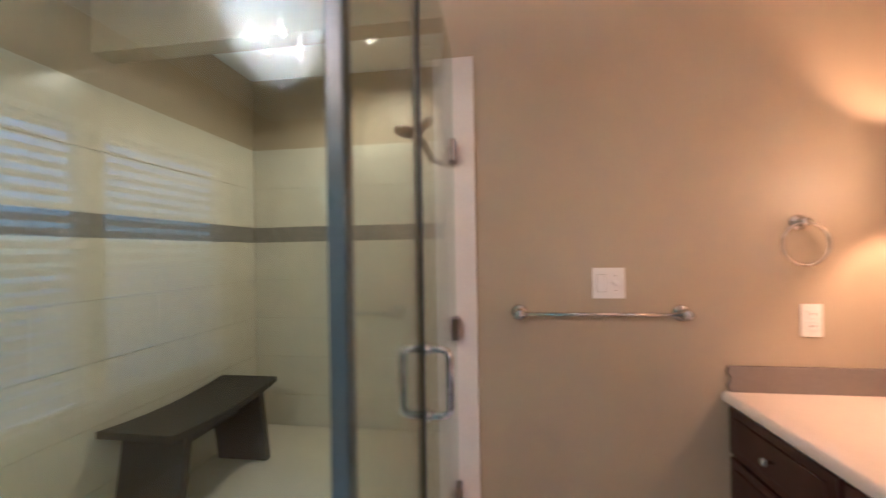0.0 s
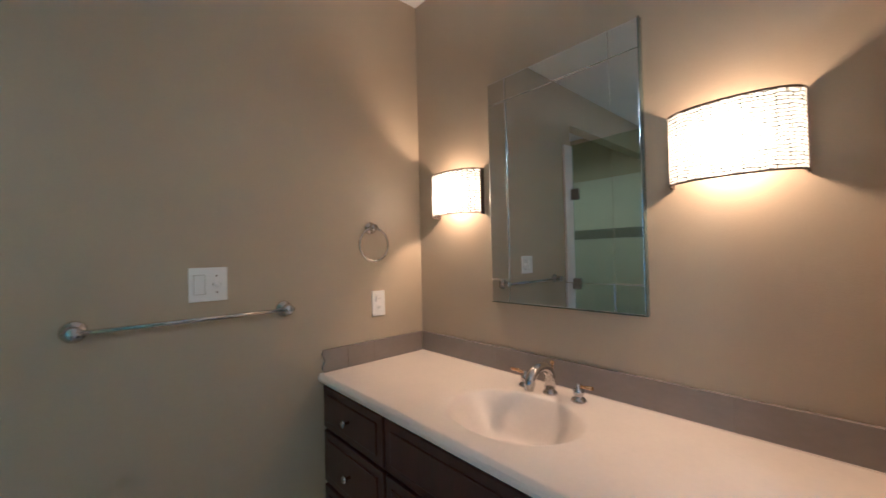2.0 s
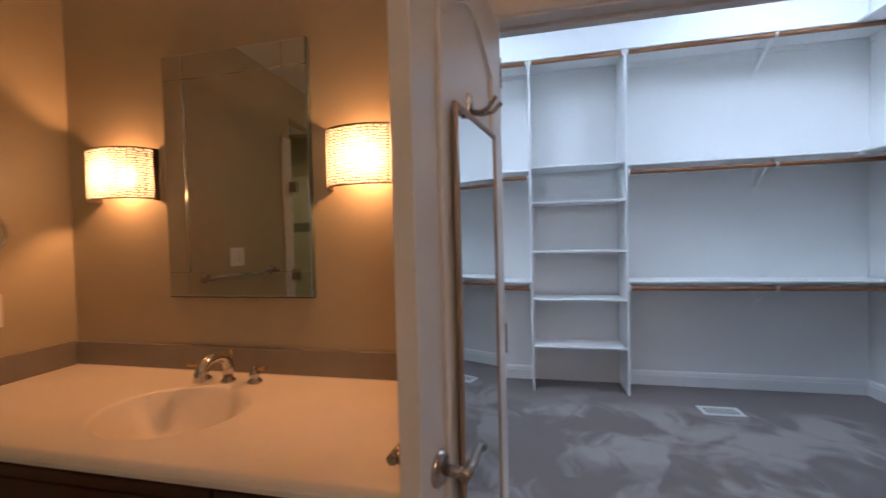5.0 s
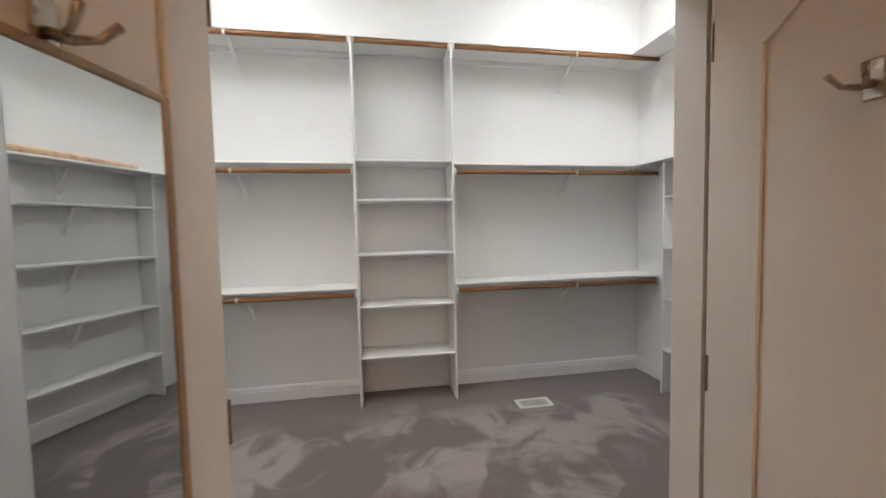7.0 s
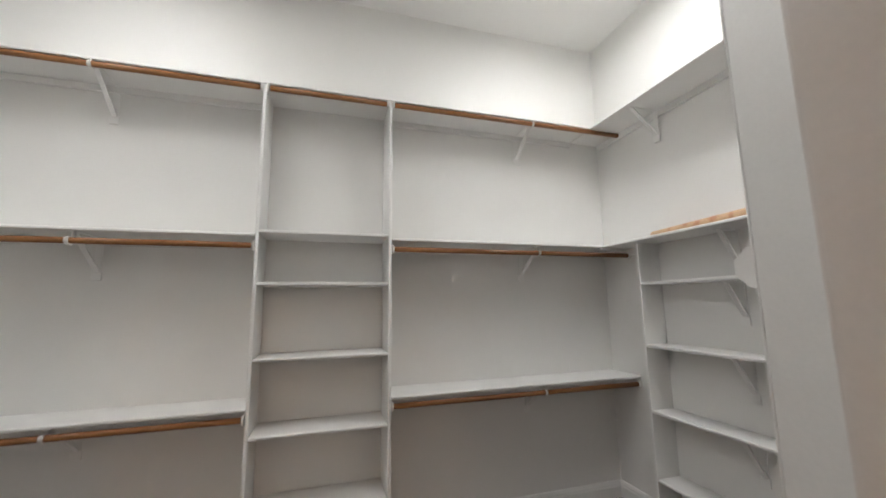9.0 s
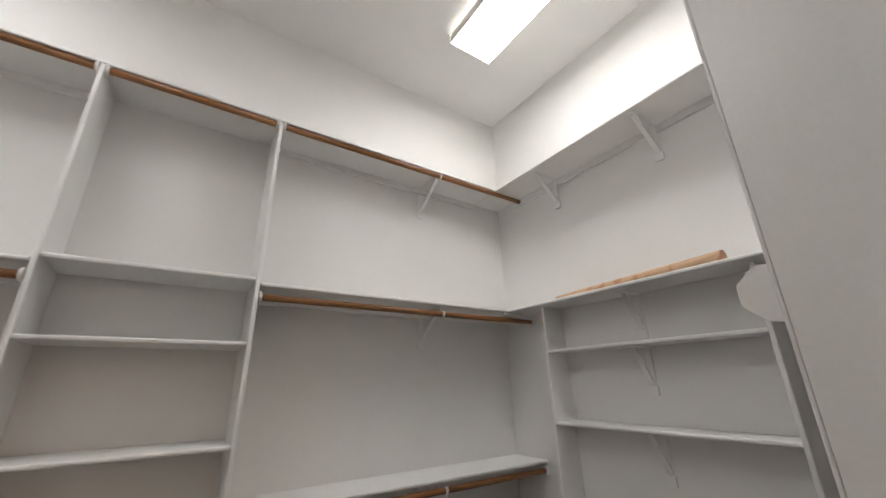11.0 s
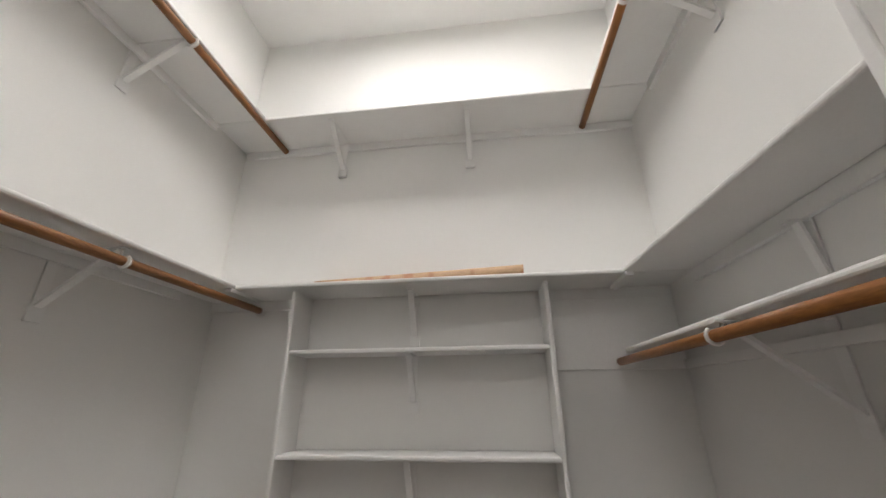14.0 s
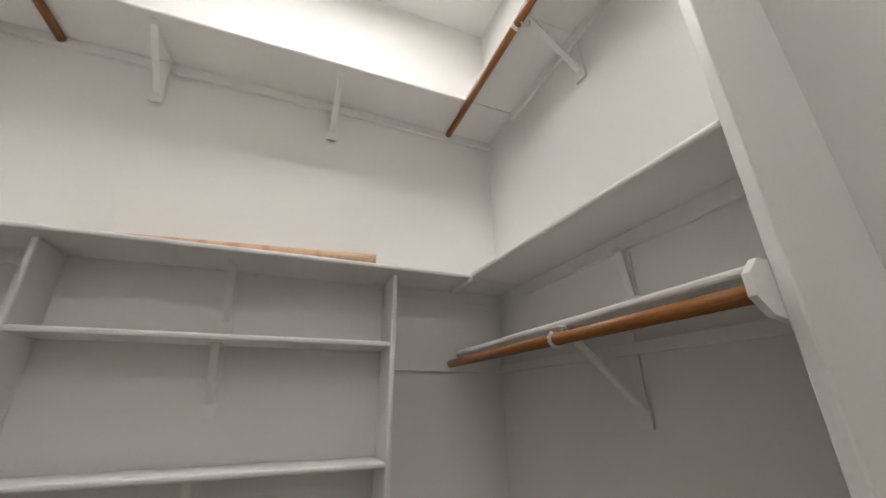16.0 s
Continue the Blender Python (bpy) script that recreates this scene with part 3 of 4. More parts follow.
# ---- closet fittings ----
ST = 0.019


def shelf(label, x0, x1, y0, y1, top, cleats, group="closet shelves", name="closet_shelf"):
    """A board with its top at a height, and cleat strips (x0, x1, y0, y1, depth) below it on the wall."""
    s = thing(name, ((x0 + x1) / 2, (y0 + y1) / 2, top - ST), label, "shelf", group=group)
    part("board", box(x0, x1, y0, y1, top - ST, top, 0.0065), SHELFWHITE, s)
    for a0, a1, b0, b1, d in cleats:
        part("cleat", box(a0, a1, b0, b1, top - ST - d, top - ST - 0.0005, 0.002), SHELFWHITE, s)
    return s


def bracket(x, y, top, out, reach=0.23, drop=0.27, hook=True, rod_gap=0.06):
    """A white steel shelf-and-rod bracket on a wall; out is the way it points."""
    b = thing("shelf_bracket", (x, y, top), "white steel shelf and rod bracket", "bracket", group="closet shelf brackets")
    ox, oy = out

    def bar(p, q, wide, thick, name):
        bm = bmesh.new()
        (a0, z0), (a1, z1) = p, q
        d = Vector((a1 - a0, z1 - z0)).normalized()
        nrm = Vector((-d.y, d.x)) * thick / 2
        ring = [(a0 + nrm.x, z0 + nrm.y), (a1 + nrm.x, z1 + nrm.y), (a1 - nrm.x, z1 - nrm.y), (a0 - nrm.x, z0 - nrm.y)]
        if ox:
            prism([(x + ox * a, z) for a, z in ring], "y", y - wide / 2, y + wide / 2, bm=bm, bevel=0.001)
        else:
            prism([(y + oy * a, z) for a, z in ring], "x", x - wide / 2, x + wide / 2, bm=bm, bevel=0.001)
        part(name, bm, SHELFWHITE, b)

    bar((0.004, top), (0.004, top - drop), 0.036, 0.006, "wall_plate")
    bar((0.0055, top - drop + 0.05), (0.0055, top - drop), 0.05, 0.009, "foot_plate")
    bar((0.0, top - 0.003), (reach, top - 0.003), 0.028, 0.005, "arm")
    bar((0.006, top - drop + 0.05), (reach - 0.03, top - 0.006), 0.026, 0.01, "brace")
    for dz in (0.2, 0.245):
        if dz < drop:
            bar((0.008, top - dz - 0.003), (0.0115, top - dz - 0.003), 0.008, 0.007, "screw")
    if hook:
        cy = top - rod_gap
        ringm = bmesh.new()
        pts = []
        for k in range(9):
            a = radians(200 + k * 27)
            r = 0.0225
            u, w = reach + 0.0 + r * math.cos(a), cy + r * math.sin(a)
            pts.append((x + ox * u, y + oy * u, w))
        first = (x + ox * (reach - 0.0215), y + oy * (reach - 0.0215), top - 0.004)
        bmh = tube([first] + pts, 0.0045, 8, bm=ringm)
        part("rod_hook", bmh, PLASTIC, b)
    return b


def rod(p, q, clips=(), sockets=(True, True), mat=None, group="closet rods"):
    """A wooden hanging rod with plastic sockets at its ends."""
    p, q = Vector(p), Vector(q)
    r = thing("closet_rod", p, "brown stained wooden hanging rod", "hanging rod", group=group)
    part("pole", tube((p, q), 0.0165, 20), mat or ROD, r)
    d = (q - p).normalized()
    for s, e, sg in ((sockets[0], p, 1), (sockets[1], q, -1)):
        if s:
            part("socket", tube((e, e + d * sg * 0.012, e + d * sg * 0.0121, e + d * sg * 0.016), (0.029, 0.027, 0.0215, 0.021), 20), PLASTIC, r)
    for c in clips:
        m = p + d * c
        part("clip", tube((m - d * 0.008, m + d * 0.008), 0.0195, 18), PLASTIC, r)
    return r


FRONT = 5.597       # front of the east shelves
UL, UR = -0.712, -1.481
TOPZ, MIDZ, LOWZ = 2.868, 1.922, 0.957
SFT, SFM = -3.06, -3.09   # fronts of the south shelves
WF = 3.882                # front of the west shelves
WP0, WP1 = -2.035, -2.012  # west end panel
SFRONT = -3.157

# east wall: top shelves butt the south shelf, lower ones stop at the tower
shelf("long white painted top shelf above wooden rods", FRONT, CE, SFT + 0.002, CN, TOPZ, ((CE - 0.019, CE, SFT + 0.002, UR - 0.02, 0.04), (CE - 0.019, CE, UL + 0.02, CN, 0.04)))
shelf("white painted shelf above a wooden rod", FRONT, CE, SFM + 0.002, UR - 0.0115, MIDZ, ((CE - 0.019, CE, SFM + 0.002, UR - 0.0115, 0.04),))
shelf("white painted shelf above a wooden rod", FRONT, CE, UL + 0.0115, CN, MIDZ, ((CE - 0.019, CE, UL + 0.0115, CN, 0.04),))
shelf("low white painted shelf above a wooden rod", FRONT, CE, CS, UR - 0.0115, LOWZ, ((CE - 0.019, CE, CS + 0.02, UR - 0.0115, 0.04), (FRONT + 0.03, CE - 0.02, CS, CS + 0.019, 0.04)))
shelf("low white painted shelf above a wooden rod", FRONT, CE, UL + 0.0115, CN, LOWZ, ((CE - 0.019, CE, UL + 0.0115, CN, 0.04),))
# tower
tower = thing("shelf_tower", (CE - 0.145, (UL + UR) / 2, 0), "tall white shelf tower with five shelves", "shelf unit")
for y in (UL, UR):
    part("side_panel", box(FRONT, CE - 0.001, y - 0.0095, y + 0.0095, 0, TOPZ - ST - 0.001, 0.005), SHELFWHITE, tower)
for z in (1.945, 1.64, 1.215, 0.805, 0.395):
    part("shelf_board", box(FRONT + 0.004, CE - 0.001, UR + 0.01, UL - 0.01, z - ST, z, 0.0065), SHELFWHITE, tower)
RX = FRONT + 0.02
for z in (TOPZ - 0.036, MIDZ - 0.07, LOWZ - 0.062):
    rod((RX, UR - 0.0115, z), (RX, CS + 0.003, z), clips=(1.06,))
    rod((RX, UL + 0.0115, z), (RX, CN - 0.003, z), clips=(0.87,))
rod((RX, UR + 0.0105, TOPZ - 0.036), (RX, UL - 0.0105, TOPZ - 0.036))
for y in (-2.55, 0.16):
    for z in (TOPZ, MIDZ, LOWZ):
        bracket(CE, y, z - ST - 0.0005, (-1, 0), reach=CE - RX, drop=0.24, rod_gap={TOPZ: 0.036, MIDZ: 0.07, LOWZ: 0.062}[z] - ST)

# south wall
shelf("white painted top shelf round the closet corner", CX, CE, CS, SFT, TOPZ, ((CX, CE - 0.02, CS, CS + 0.019, 0.045),))
shelf("white painted shelf over the shoe shelves", CX, CE, CS, SFM, MIDZ, ((CX, 4.17, CS, CS + 0.019, 0.05), (5.36, CE, CS, CS + 0.019, 0.05), (WF - 0.035, WF - 0.005, CS + 0.05, SFM + 0.025, 0.02), (FRONT + 0.005, FRONT + 0.035, CS + 0.05, SFM + 0.025, 0.018)))
shoe = thing("shoe_shelves", (4.765, -3.25, 0), "wide white open shelf unit with four shelves", "shelf unit")
SL, SR = 5.345, 4.187
for x in (SL, SR):
    part("side_panel", box(x - 0.0095, x + 0.0095, CS + 0.001, SFRONT, 0, MIDZ - ST - 0.001, 0.005), SHELFWHITE, shoe)
for z in (1.63, 1.215, 0.795, 0.376):
    part("shelf_board", box(SR + 0.01, SL - 0.01, CS + 0.001, SFRONT - 0.003, z - ST, z, 0.0065), SHELFWHITE, shoe)
for z in (MIDZ, 1.63, 1.215, 0.795):
    bracket(4.80, CS, z - ST - 0.0005, (0, 1), reach=0.16, drop=0.25, hook=False)
for x in (4.50, 5.24):
    bracket(x, CS + 0.019, TOPZ - ST - 0.0005, (0, 1), reach=0.235, drop=0.23, hook=False)
solid("hang_rail_board", box(CX + 0.001, SR - 0.0105, CS + 0.0005, CS + 0.016, 1.535, 1.865, 0.002), SHELFWHITE, "wide white backing board screwed to the wall", "board", kind="thing")
solid("hang_rail_board", box(CX + 0.0005, CX + 0.016, CS + 0.018, WP0 - 0.001, 1.535, 1.57, 0.002), SHELFWHITE, "narrow white cleat board along the wall", "board", kind="thing")

# loose dowel on the south shelf
dowel = tube([(4.275 + k * 0.102, -3.16 - 0.011 * k, MIDZ + 0.0295) for k in range(11)], 0.029, 22)
solid("wooden_dowel", dowel, PINE, "unfinished pine dowel lying on the shelf", "dowel", kind="thing")

# west wall: end panel, shelves, rods
part_panel = thing("end_panel", (3.735, (WP0 + WP1) / 2, 0), "tall white end panel beside the doorway", "panel")
part("panel_board", box(DX1 + 0.001, 3.8315, WP0, WP1, 0, TOPZ - ST - 0.001, 0.001), SHELFWHITE, part_panel)
part("edge_strip", box(3.832, 3.839, WP0 - 0.001, WP1 + 0.001, 0, TOPZ - ST - 0.001, 0.003), SHELFWHITE, part_panel)
shelf("white painted top shelf over a wooden rod", CX, WF, SFT + 0.002, WP1, TOPZ, ((CX, CX + 0.019, SFT + 0.002, WP0 - 0.001, 0.045),))
wm = thing("closet_shelf", (3.74, -2.56, MIDZ - ST), "white painted shelf ending at the tall panel", "shelf", group="closet shelves")
part("board", prism([(CX, SFM + 0.002), (WF - 0.002, SFM + 0.002), (3.836, WP0 - 0.001), (CX, WP0 - 0.001)], "z", MIDZ - ST, MIDZ, bevel=0.0065), SHELFWHITE, wm)
part("cleat", box(CX, CX + 0.019, SFM + 0.002, WP0 - 0.001, MIDZ - ST - 0.05, MIDZ - ST - 0.0005, 0.002), SHELFWHITE, wm)
shelf("narrow white shelf above a wooden rod", CX + 0.016, 3.85, CS + 0.018, WP0 - 0.016, 1.625, ())
rod((3.868, CS + 0.003, TOPZ - 0.036), (3.868, WP0 - 0.003, TOPZ - 0.036), clips=(0.75,), mat=ROD_X)
rod((3.876, CS + 0.018, 1.568), (3.876, WP0 - 0.016, 1.568), clips=(0.76,), sockets=(False, False), mat=ROD_X)
octo = [(3.80, 1.52), (3.866, 1.532), (3.896, 1.56), (3.896, 1.598), (3.866, 1.626), (3.80, 1.626)]
solid("rod_support_block", prism(octo, "y", WP0 - 0.015, WP0 - 0.001, bevel=0.001), SHELFWHITE, "white clipped-corner board holding a rod end", "rod support", kind="thing")
bracket(CX + 0.0, -2.56, 1.605, (1, 0), reach=0.276, drop=0.27, rod_gap=0.037)
bracket(CX, -2.56, TOPZ - ST - 0.0005, (1, 0), reach=0.245, drop=0.24, rod_gap=0.023)
bracket(CX, -2.52, MIDZ - ST - 0.051, (1, 0), reach=0.06, drop=0.2, hook=False)

# floor register
vent = thing("floor_vent", (5.39, -2.06, 0), "white louvred floor register set in the carpet", "vent")
vf = bmesh.new()
for q in ((5.32, 5.342, -2.2, -1.92), (5.448, 5.47, -2.2, -1.92), (5.342, 5.448, -2.2, -2.172), (5.342, 5.448, -1.948, -1.92)):
    box(q[0], q[1], q[2], q[3], 0.0, 0.007, 0.002, bm=vf)
part("vent_frame", vf, PLASTIC, vent)
part("vent_well", box(5.342, 5.448, -2.172, -1.948, 0.0, 0.001), VENTGREY, vent)
for k in range(15):
    y = -2.168 + k * 0.015
    part("louvre", box(5.342, 5.448, y, y + 0.0055, 0.0012, 0.006, 0.001), PLASTIC, vent)

# ceiling lights, one over each end of the closet
lx0, lx1, ly0, ly1 = 4.04, 5.262, -2.768, -2.418
fix = thing("ceiling_light", ((lx0 + lx1) / 2, (ly0 + ly1) / 2, CCEIL), "lit rectangular fluorescent ceiling light", "ceiling light", group="closet ceiling lights")
part("housing", box(lx0 + 0.01, lx1 - 0.01, ly0 + 0.01, ly1 - 0.01, CCEIL - 0.03, CCEIL, 0.004), PLASTIC, fix)
part("diffuser", box(lx0 + 0.012, lx1 - 0.012, ly0 + 0.0085, ly1 - 0.0085, CCEIL - 0.083, CCEIL - 0.075, 0.002), TUBEGLOW, fix, "glowing white acrylic diffuser")
for y0, y1 in ((ly0, ly0 + 0.008), (ly1 - 0.008, ly1)):
    part("side_panel", box(lx0 + 0.012, lx1 - 0.012, y0, y1, CCEIL - 0.085, CCEIL - 0.031, 0.003), PLASTIC, fix)
for x0, x1 in ((lx0, lx0 + 0.011), (lx1 - 0.011, lx1)):
    part("end_cap", box(x0, x1, ly0 - 0.002, ly1 + 0.002, CCEIL - 0.088, CCEIL - 0.001, 0.004), PLASTIC, fix)
# unseen second light, added by symmetry to brighten the north end
copy_thing(fix, pose((lx0 + lx1) / 2, 0.0, CCEIL))

# ---- vanity ----
VF, VN, VS, VT = 2.924, NY, -0.425, 0.84
counter = thing("vanity_counter", (3.2, 0.42, VT), "cream cultured marble countertop with moulded oval basin", "countertop")
BX, BY, RXA, RYA = 3.185, 0.42, 0.17, 0.215
bm = bmesh.new()
nx, ny = 84, 210
grid = []
for i in range(nx + 1):
    row = []
    for j in range(ny + 1):
        x, y = VF + (EX - 0.002 - VF) * i / nx, VS + (VN - 0.002 - VS) * j / ny
        q = math.hypot((x - BX) / RXA, (y - BY) / RYA)
        z = VT
        u = max(0.0, 1 - q / 1.06)
        if u > 0:
            w = min(1.0, u * 1.75)
            z -= 0.128 * w ** 1.35 * (1.65 - 0.65 * w)
        for cy in (-0.13, 0.955):
            s = math.hypot((x - 3.185) / 0.215, (y - cy) / 0.30)
            if s < 1:
                z -= 0.013 * (1 - s ** 3) ** 2
        if x < VF + 0.012:
            z -= 0.012 * (1 - (x - VF) / 0.012) ** 2
        row.append(bm.verts.new((x, y, z)))
    grid.append(row)
for i in range(nx):
    for j in range(ny):
        f = bm.faces.new((grid[i][j], grid[i + 1][j], grid[i + 1][j + 1], grid[i][j + 1]))
        f.smooth = True
part("top", bm, COUNTER, counter)
edge = prism([(VF, VT - 0.0125), (VF - 0.003, VT - 0.02), (VF, VT - 0.034), (VF + 0.012, VT - 0.037), (VF + 0.03, VT - 0.037), (VF + 0.03, VT - 0.014)], "y", VS, VN - 0.002)
box(VF + 0.03, EX - 0.003, VS, VS + 0.012, VT - 0.037, VT - 0.001, bm=edge)
part("front_edge", edge, COUNTER, counter)
drain = lathe(((0.0, 0.003), (0.019, 0.003), (0.024, 0.0), (0.024, -0.006), (0.0, -0.006)), (BX + 0.01, BY, VT - 0.123))
part("drain", drain, CHROME, counter, "chrome basin drain")

cab = thing("vanity_cabinet", (3.22, 0.42, 0), "dark cherry wood vanity cabinet with drawers", "cabinet")
part("body", box(2.955, EX - 0.003, VS + 0.02, VN - 0.003, 0.1, VT - 0.13, 0.002), CHERRY, cab)
part("rail", box(2.955, 2.975, VS + 0.02, VN - 0.003, VT - 0.129, VT - 0.038), CHERRY, cab)
part("end_panel", box(2.975, EX - 0.003, VS + 0.02, VS + 0.038, VT - 0.129, VT - 0.038), CHERRY, cab)
part("toe_kick", box(3.02, EX - 0.01, VS + 0.02, VN - 0.003, 0.0, 0.099), DARKSLOT, cab)


def front(name, y0, y1, z0, z1, knobs):
    bm = box(2.937, 2.954, y0, y1, z0, z1, 0.003)
    d = part(name, bm, CHERRY, cab)
    inset = box(2.932, 2.9375, y0 + 0.035, y1 - 0.035, z0 + 0.03, z1 - 0.03, 0.004)
    part("panel", inset, CHERRY, d)
    for y, z in knobs:
        part("knob", lathe(((0.0, 0.0), (0.006, 0.0), (0.005, -0.012), (0.008, -0.016), (0.014, -0.02), (0.015, -0.026), (0.010, -0.031), (0.0, -0.032)), (2.932, y, z), "x", 20), CHROME, d, "faceted chrome knob")


for z0, z1 in ((0.615, 0.79), (0.385, 0.6), (0.125, 0.37)):
    front("drawer", 0.785, 1.245, z0, z1, ((1.015, (z0 + z1) / 2),))
    front("drawer", -0.395, 0.05, z0, z1, ((-0.17, (z0 + z1) / 2),))
front("false_front", 0.065, 0.77, 0.615, 0.79, ())
front("cabinet_door", 0.065, 0.413, 0.125, 0.6, ((0.38, 0.53),))
front("cabinet_door", 0.422, 0.77, 0.125, 0.6, ((0.455, 0.53),))

# backsplash tiles along the counter
splash = thing("backsplash", (EX - 0.01, 0.42, VT), "low grey tile backsplash above the counter", "backsplash")
ys = [VS + 0.02, -0.09, 0.32, 0.73, NY - 0.016]
for y0, y1 in zip(ys, ys[1:]):
    part("tile", box(EX - 0.017, EX - 0.002, y0 + 0.0002, y1 - 0.0002, VT, VT + 0.098, 0.0008), SLATE, splash)
for x0, x1 in ((3.06, 3.2), (3.2, EX - 0.018)):
    part("tile", box(x0 + 0.0002, x1 - 0.0002, NY - 0.016, NY - 0.001, VT, VT + 0.098, 0.0008), SLATE, splash)
ogee = [(2.945, VT), (2.938, VT + 0.022), (2.95, VT + 0.05), (2.938, VT + 0.075), (2.944, VT + 0.098), (3.059, VT + 0.098), (3.059, VT)]
part("end_tile", prism(ogee, "y", NY - 0.016, NY - 0.001, bevel=0.001), SLATE, splash)
part("caulk_line", box(EX - 0.02, EX - 0.0165, VS + 0.02, NY - 0.017, VT - 0.003, VT + 0.003, 0.001), COUNTER, splash)

# faucet
fau = thing("faucet", (3.41, 0.425, VT), "chrome widespread faucet with brass tipped lever handles", "faucet")
sp = lathe(((0.0, 0.0), (0.026, 0.0), (0.026, 0.006), (0.018, 0.012), (0.016, 0.03), (0.0, 0.03)), (3.41, 0.425, VT))
arc = [(3.41, 0.425, VT + 0.02), (3.41, 0.425, VT + 0.06)] + [(3.41 - 0.062 + 0.062 * math.cos(radians(a)), 0.425, VT + 0.055 + 0.05 * math.sin(radians(a))) for a in range(20, 171, 15)] + [(3.283, 0.425, VT + 0.042)]
tube(arc, [0.019, 0.0185] + [0.0175] * 11 + [0.015], 18, bm=sp)
part("spout", sp, CHROME, fau)
part("lift_knob", lathe(((0.0, 0.0), (0.003, 0.0), (0.003, 0.03), (0.007, 0.034), (0.007, 0.042), (0.0, 0.045)), (3.428, 0.425, VT + 0.068), sides=14), BRASS, fau, "polished brass lift knob")
for y, s in ((0.532, 1), (0.318, -1)):
    h = part("handle_base", lathe(((0.0, 0.0), (0.025, 0.0), (0.026, 0.006), (0.019, 0.012), (0.014, 0.018), (0.018, 0.026), (0.017, 0.038), (0.010, 0.044), (0.009, 0.056), (0.0, 0.06)), (3.413, y, VT), sides=24), CHROME, fau)
    part("lever", tube(((3.413, y, VT + 0.05), (3.408, y + s * 0.02, VT + 0.052), (3.4, y + s * 0.055, VT + 0.058)), (0.006, 0.005, 0.0065), 12), BRASS, h, "polished brass lever")

# wall mirror with bevelled border
MY0, MY1, MZ0, MZ1 = 0.124, 0.748, 1.136, 2.076
mir = thing("vanity_mirror", (EX - 0.012, (MY0 + MY1) / 2, MZ0), "frameless rectangular mirror with mirrored border strips", "mirror")
part("backing", box(EX - 0.012, EX - 0.001, MY0 + 0.004, MY1 - 0.004, MZ0 + 0.004, MZ1 - 0.004), MIRROREDGE, mir)
part("glass", box(EX - 0.018, EX - 0.0125, MY0, MY1, MZ0, MZ1, 0.002), MIRROR, mir)
for y0, y1, z0, z1 in ((MY0 - 0.004, MY0 - 0.0005, MZ0 - 0.004, MZ1 + 0.004), (MY0, MY1, MZ0 - 0.004, MZ0 - 0.0005)):
    part("edge_band", box(EX - 0.0235, EX - 0.001, y0, y1, z0, z1), MIRROREDGE, mir, "dark green glass edge")
bw = 0.095
for n_, q in (("border_strip", (MY0, MY0 + bw, MZ0 + bw, MZ1 - bw)), ("border_strip", (MY1 - bw, MY1, MZ0 + bw, MZ1 - bw)), ("border_strip", (MY0 + bw, MY1 - bw, MZ0, MZ0 + bw)), ("border_strip", (MY0 + bw, MY1 - bw, MZ1 - bw, MZ1)),
              ("corner_square", (MY0, MY0 + bw, MZ0, MZ0 + bw)), ("corner_square", (MY1 - bw, MY1, MZ0, MZ0 + bw)), ("corner_square", (MY0, MY0 + bw, MZ1 - bw, MZ1)), ("corner_square", (MY1 - bw, MY1, MZ1 - bw, MZ1))):
    part(n_, box(EX - 0.0225, EX - 0.0185, q[0] + 0.0006, q[1] - 0.0006, q[2] + 0.0006, q[3] - 0.0006, 0.0018), MIRROR, mir)


# sconces
def sconce(yc):
    z0, z1, w, d = 1.524, 1.722, 0.148, 0.108
    s = thing("wall_sconce", (EX, yc, z0), "lit half-round wall sconce with woven fabric shade", "wall sconce", group="vanity sconces")
    k = 28
    for nm, r0, r1, za, zb, mat in (("shade", 1.0, None, z0 + 0.004, z1 - 0.004, SHADE), ("trim_ring", 1.012, 0.975, z1 - 0.004, z1 + 0.001, BRONZE), ("trim_ring", 1.012, 0.975, z0 - 0.001, z0 + 0.004, BRONZE)):
        bm = bmesh.new()
        cols = []
        for i in range(k + 1):
            a = math.pi * i / k
            # flat-sided bow front
            u, v = math.cos(a), math.sin(a) ** 0.8
            cols.append([bm.verts.new((EX - 0.022 - d * 0.8 * v * r, yc + w * u * r, z)) for r, z in (((r0, za), (r0, zb), (r1, zb), (r1, za)) if r1 else ((r0, za), (r0, zb)))])
        for p, q in zip(cols, cols[1:]):
            for j in range(4 if r1 else 1):
                f = bm.faces.new((p[j], q[j], q[(j + 1) % len(q)], p[(j + 1) % len(p)]))
                f.smooth = r1 is None
        if r1:
            bm.faces.new(cols[0])
            bm.faces.new(cols[-1][::-1])
        bmesh.ops.recalc_face_normals(bm, faces=bm.faces[:])
        part(nm, bm, mat, s)
    part("back_plate", box(EX - 0.012, EX - 0.001, yc - 0.055, yc + 0.055, z0 + 0.05, z1 - 0.05, 0.004), PLASTIC, s)
    for sg in (-1, 1):
        y = yc + sg * (w - 0.001)
        part("side_bracket", box(EX - 0.026, EX - 0.001, y - 0.003, y + 0.003, z0 - 0.004, z1 + 0.004, 0.001), BRONZE, s)
    part("lamp_socket", tube(((EX - 0.012, yc, 1.618), (EX - 0.016, yc, 1.618)), 0.012, 14), PLASTIC, s)
    return s


sconce(0.948)
sconce(-0.105)

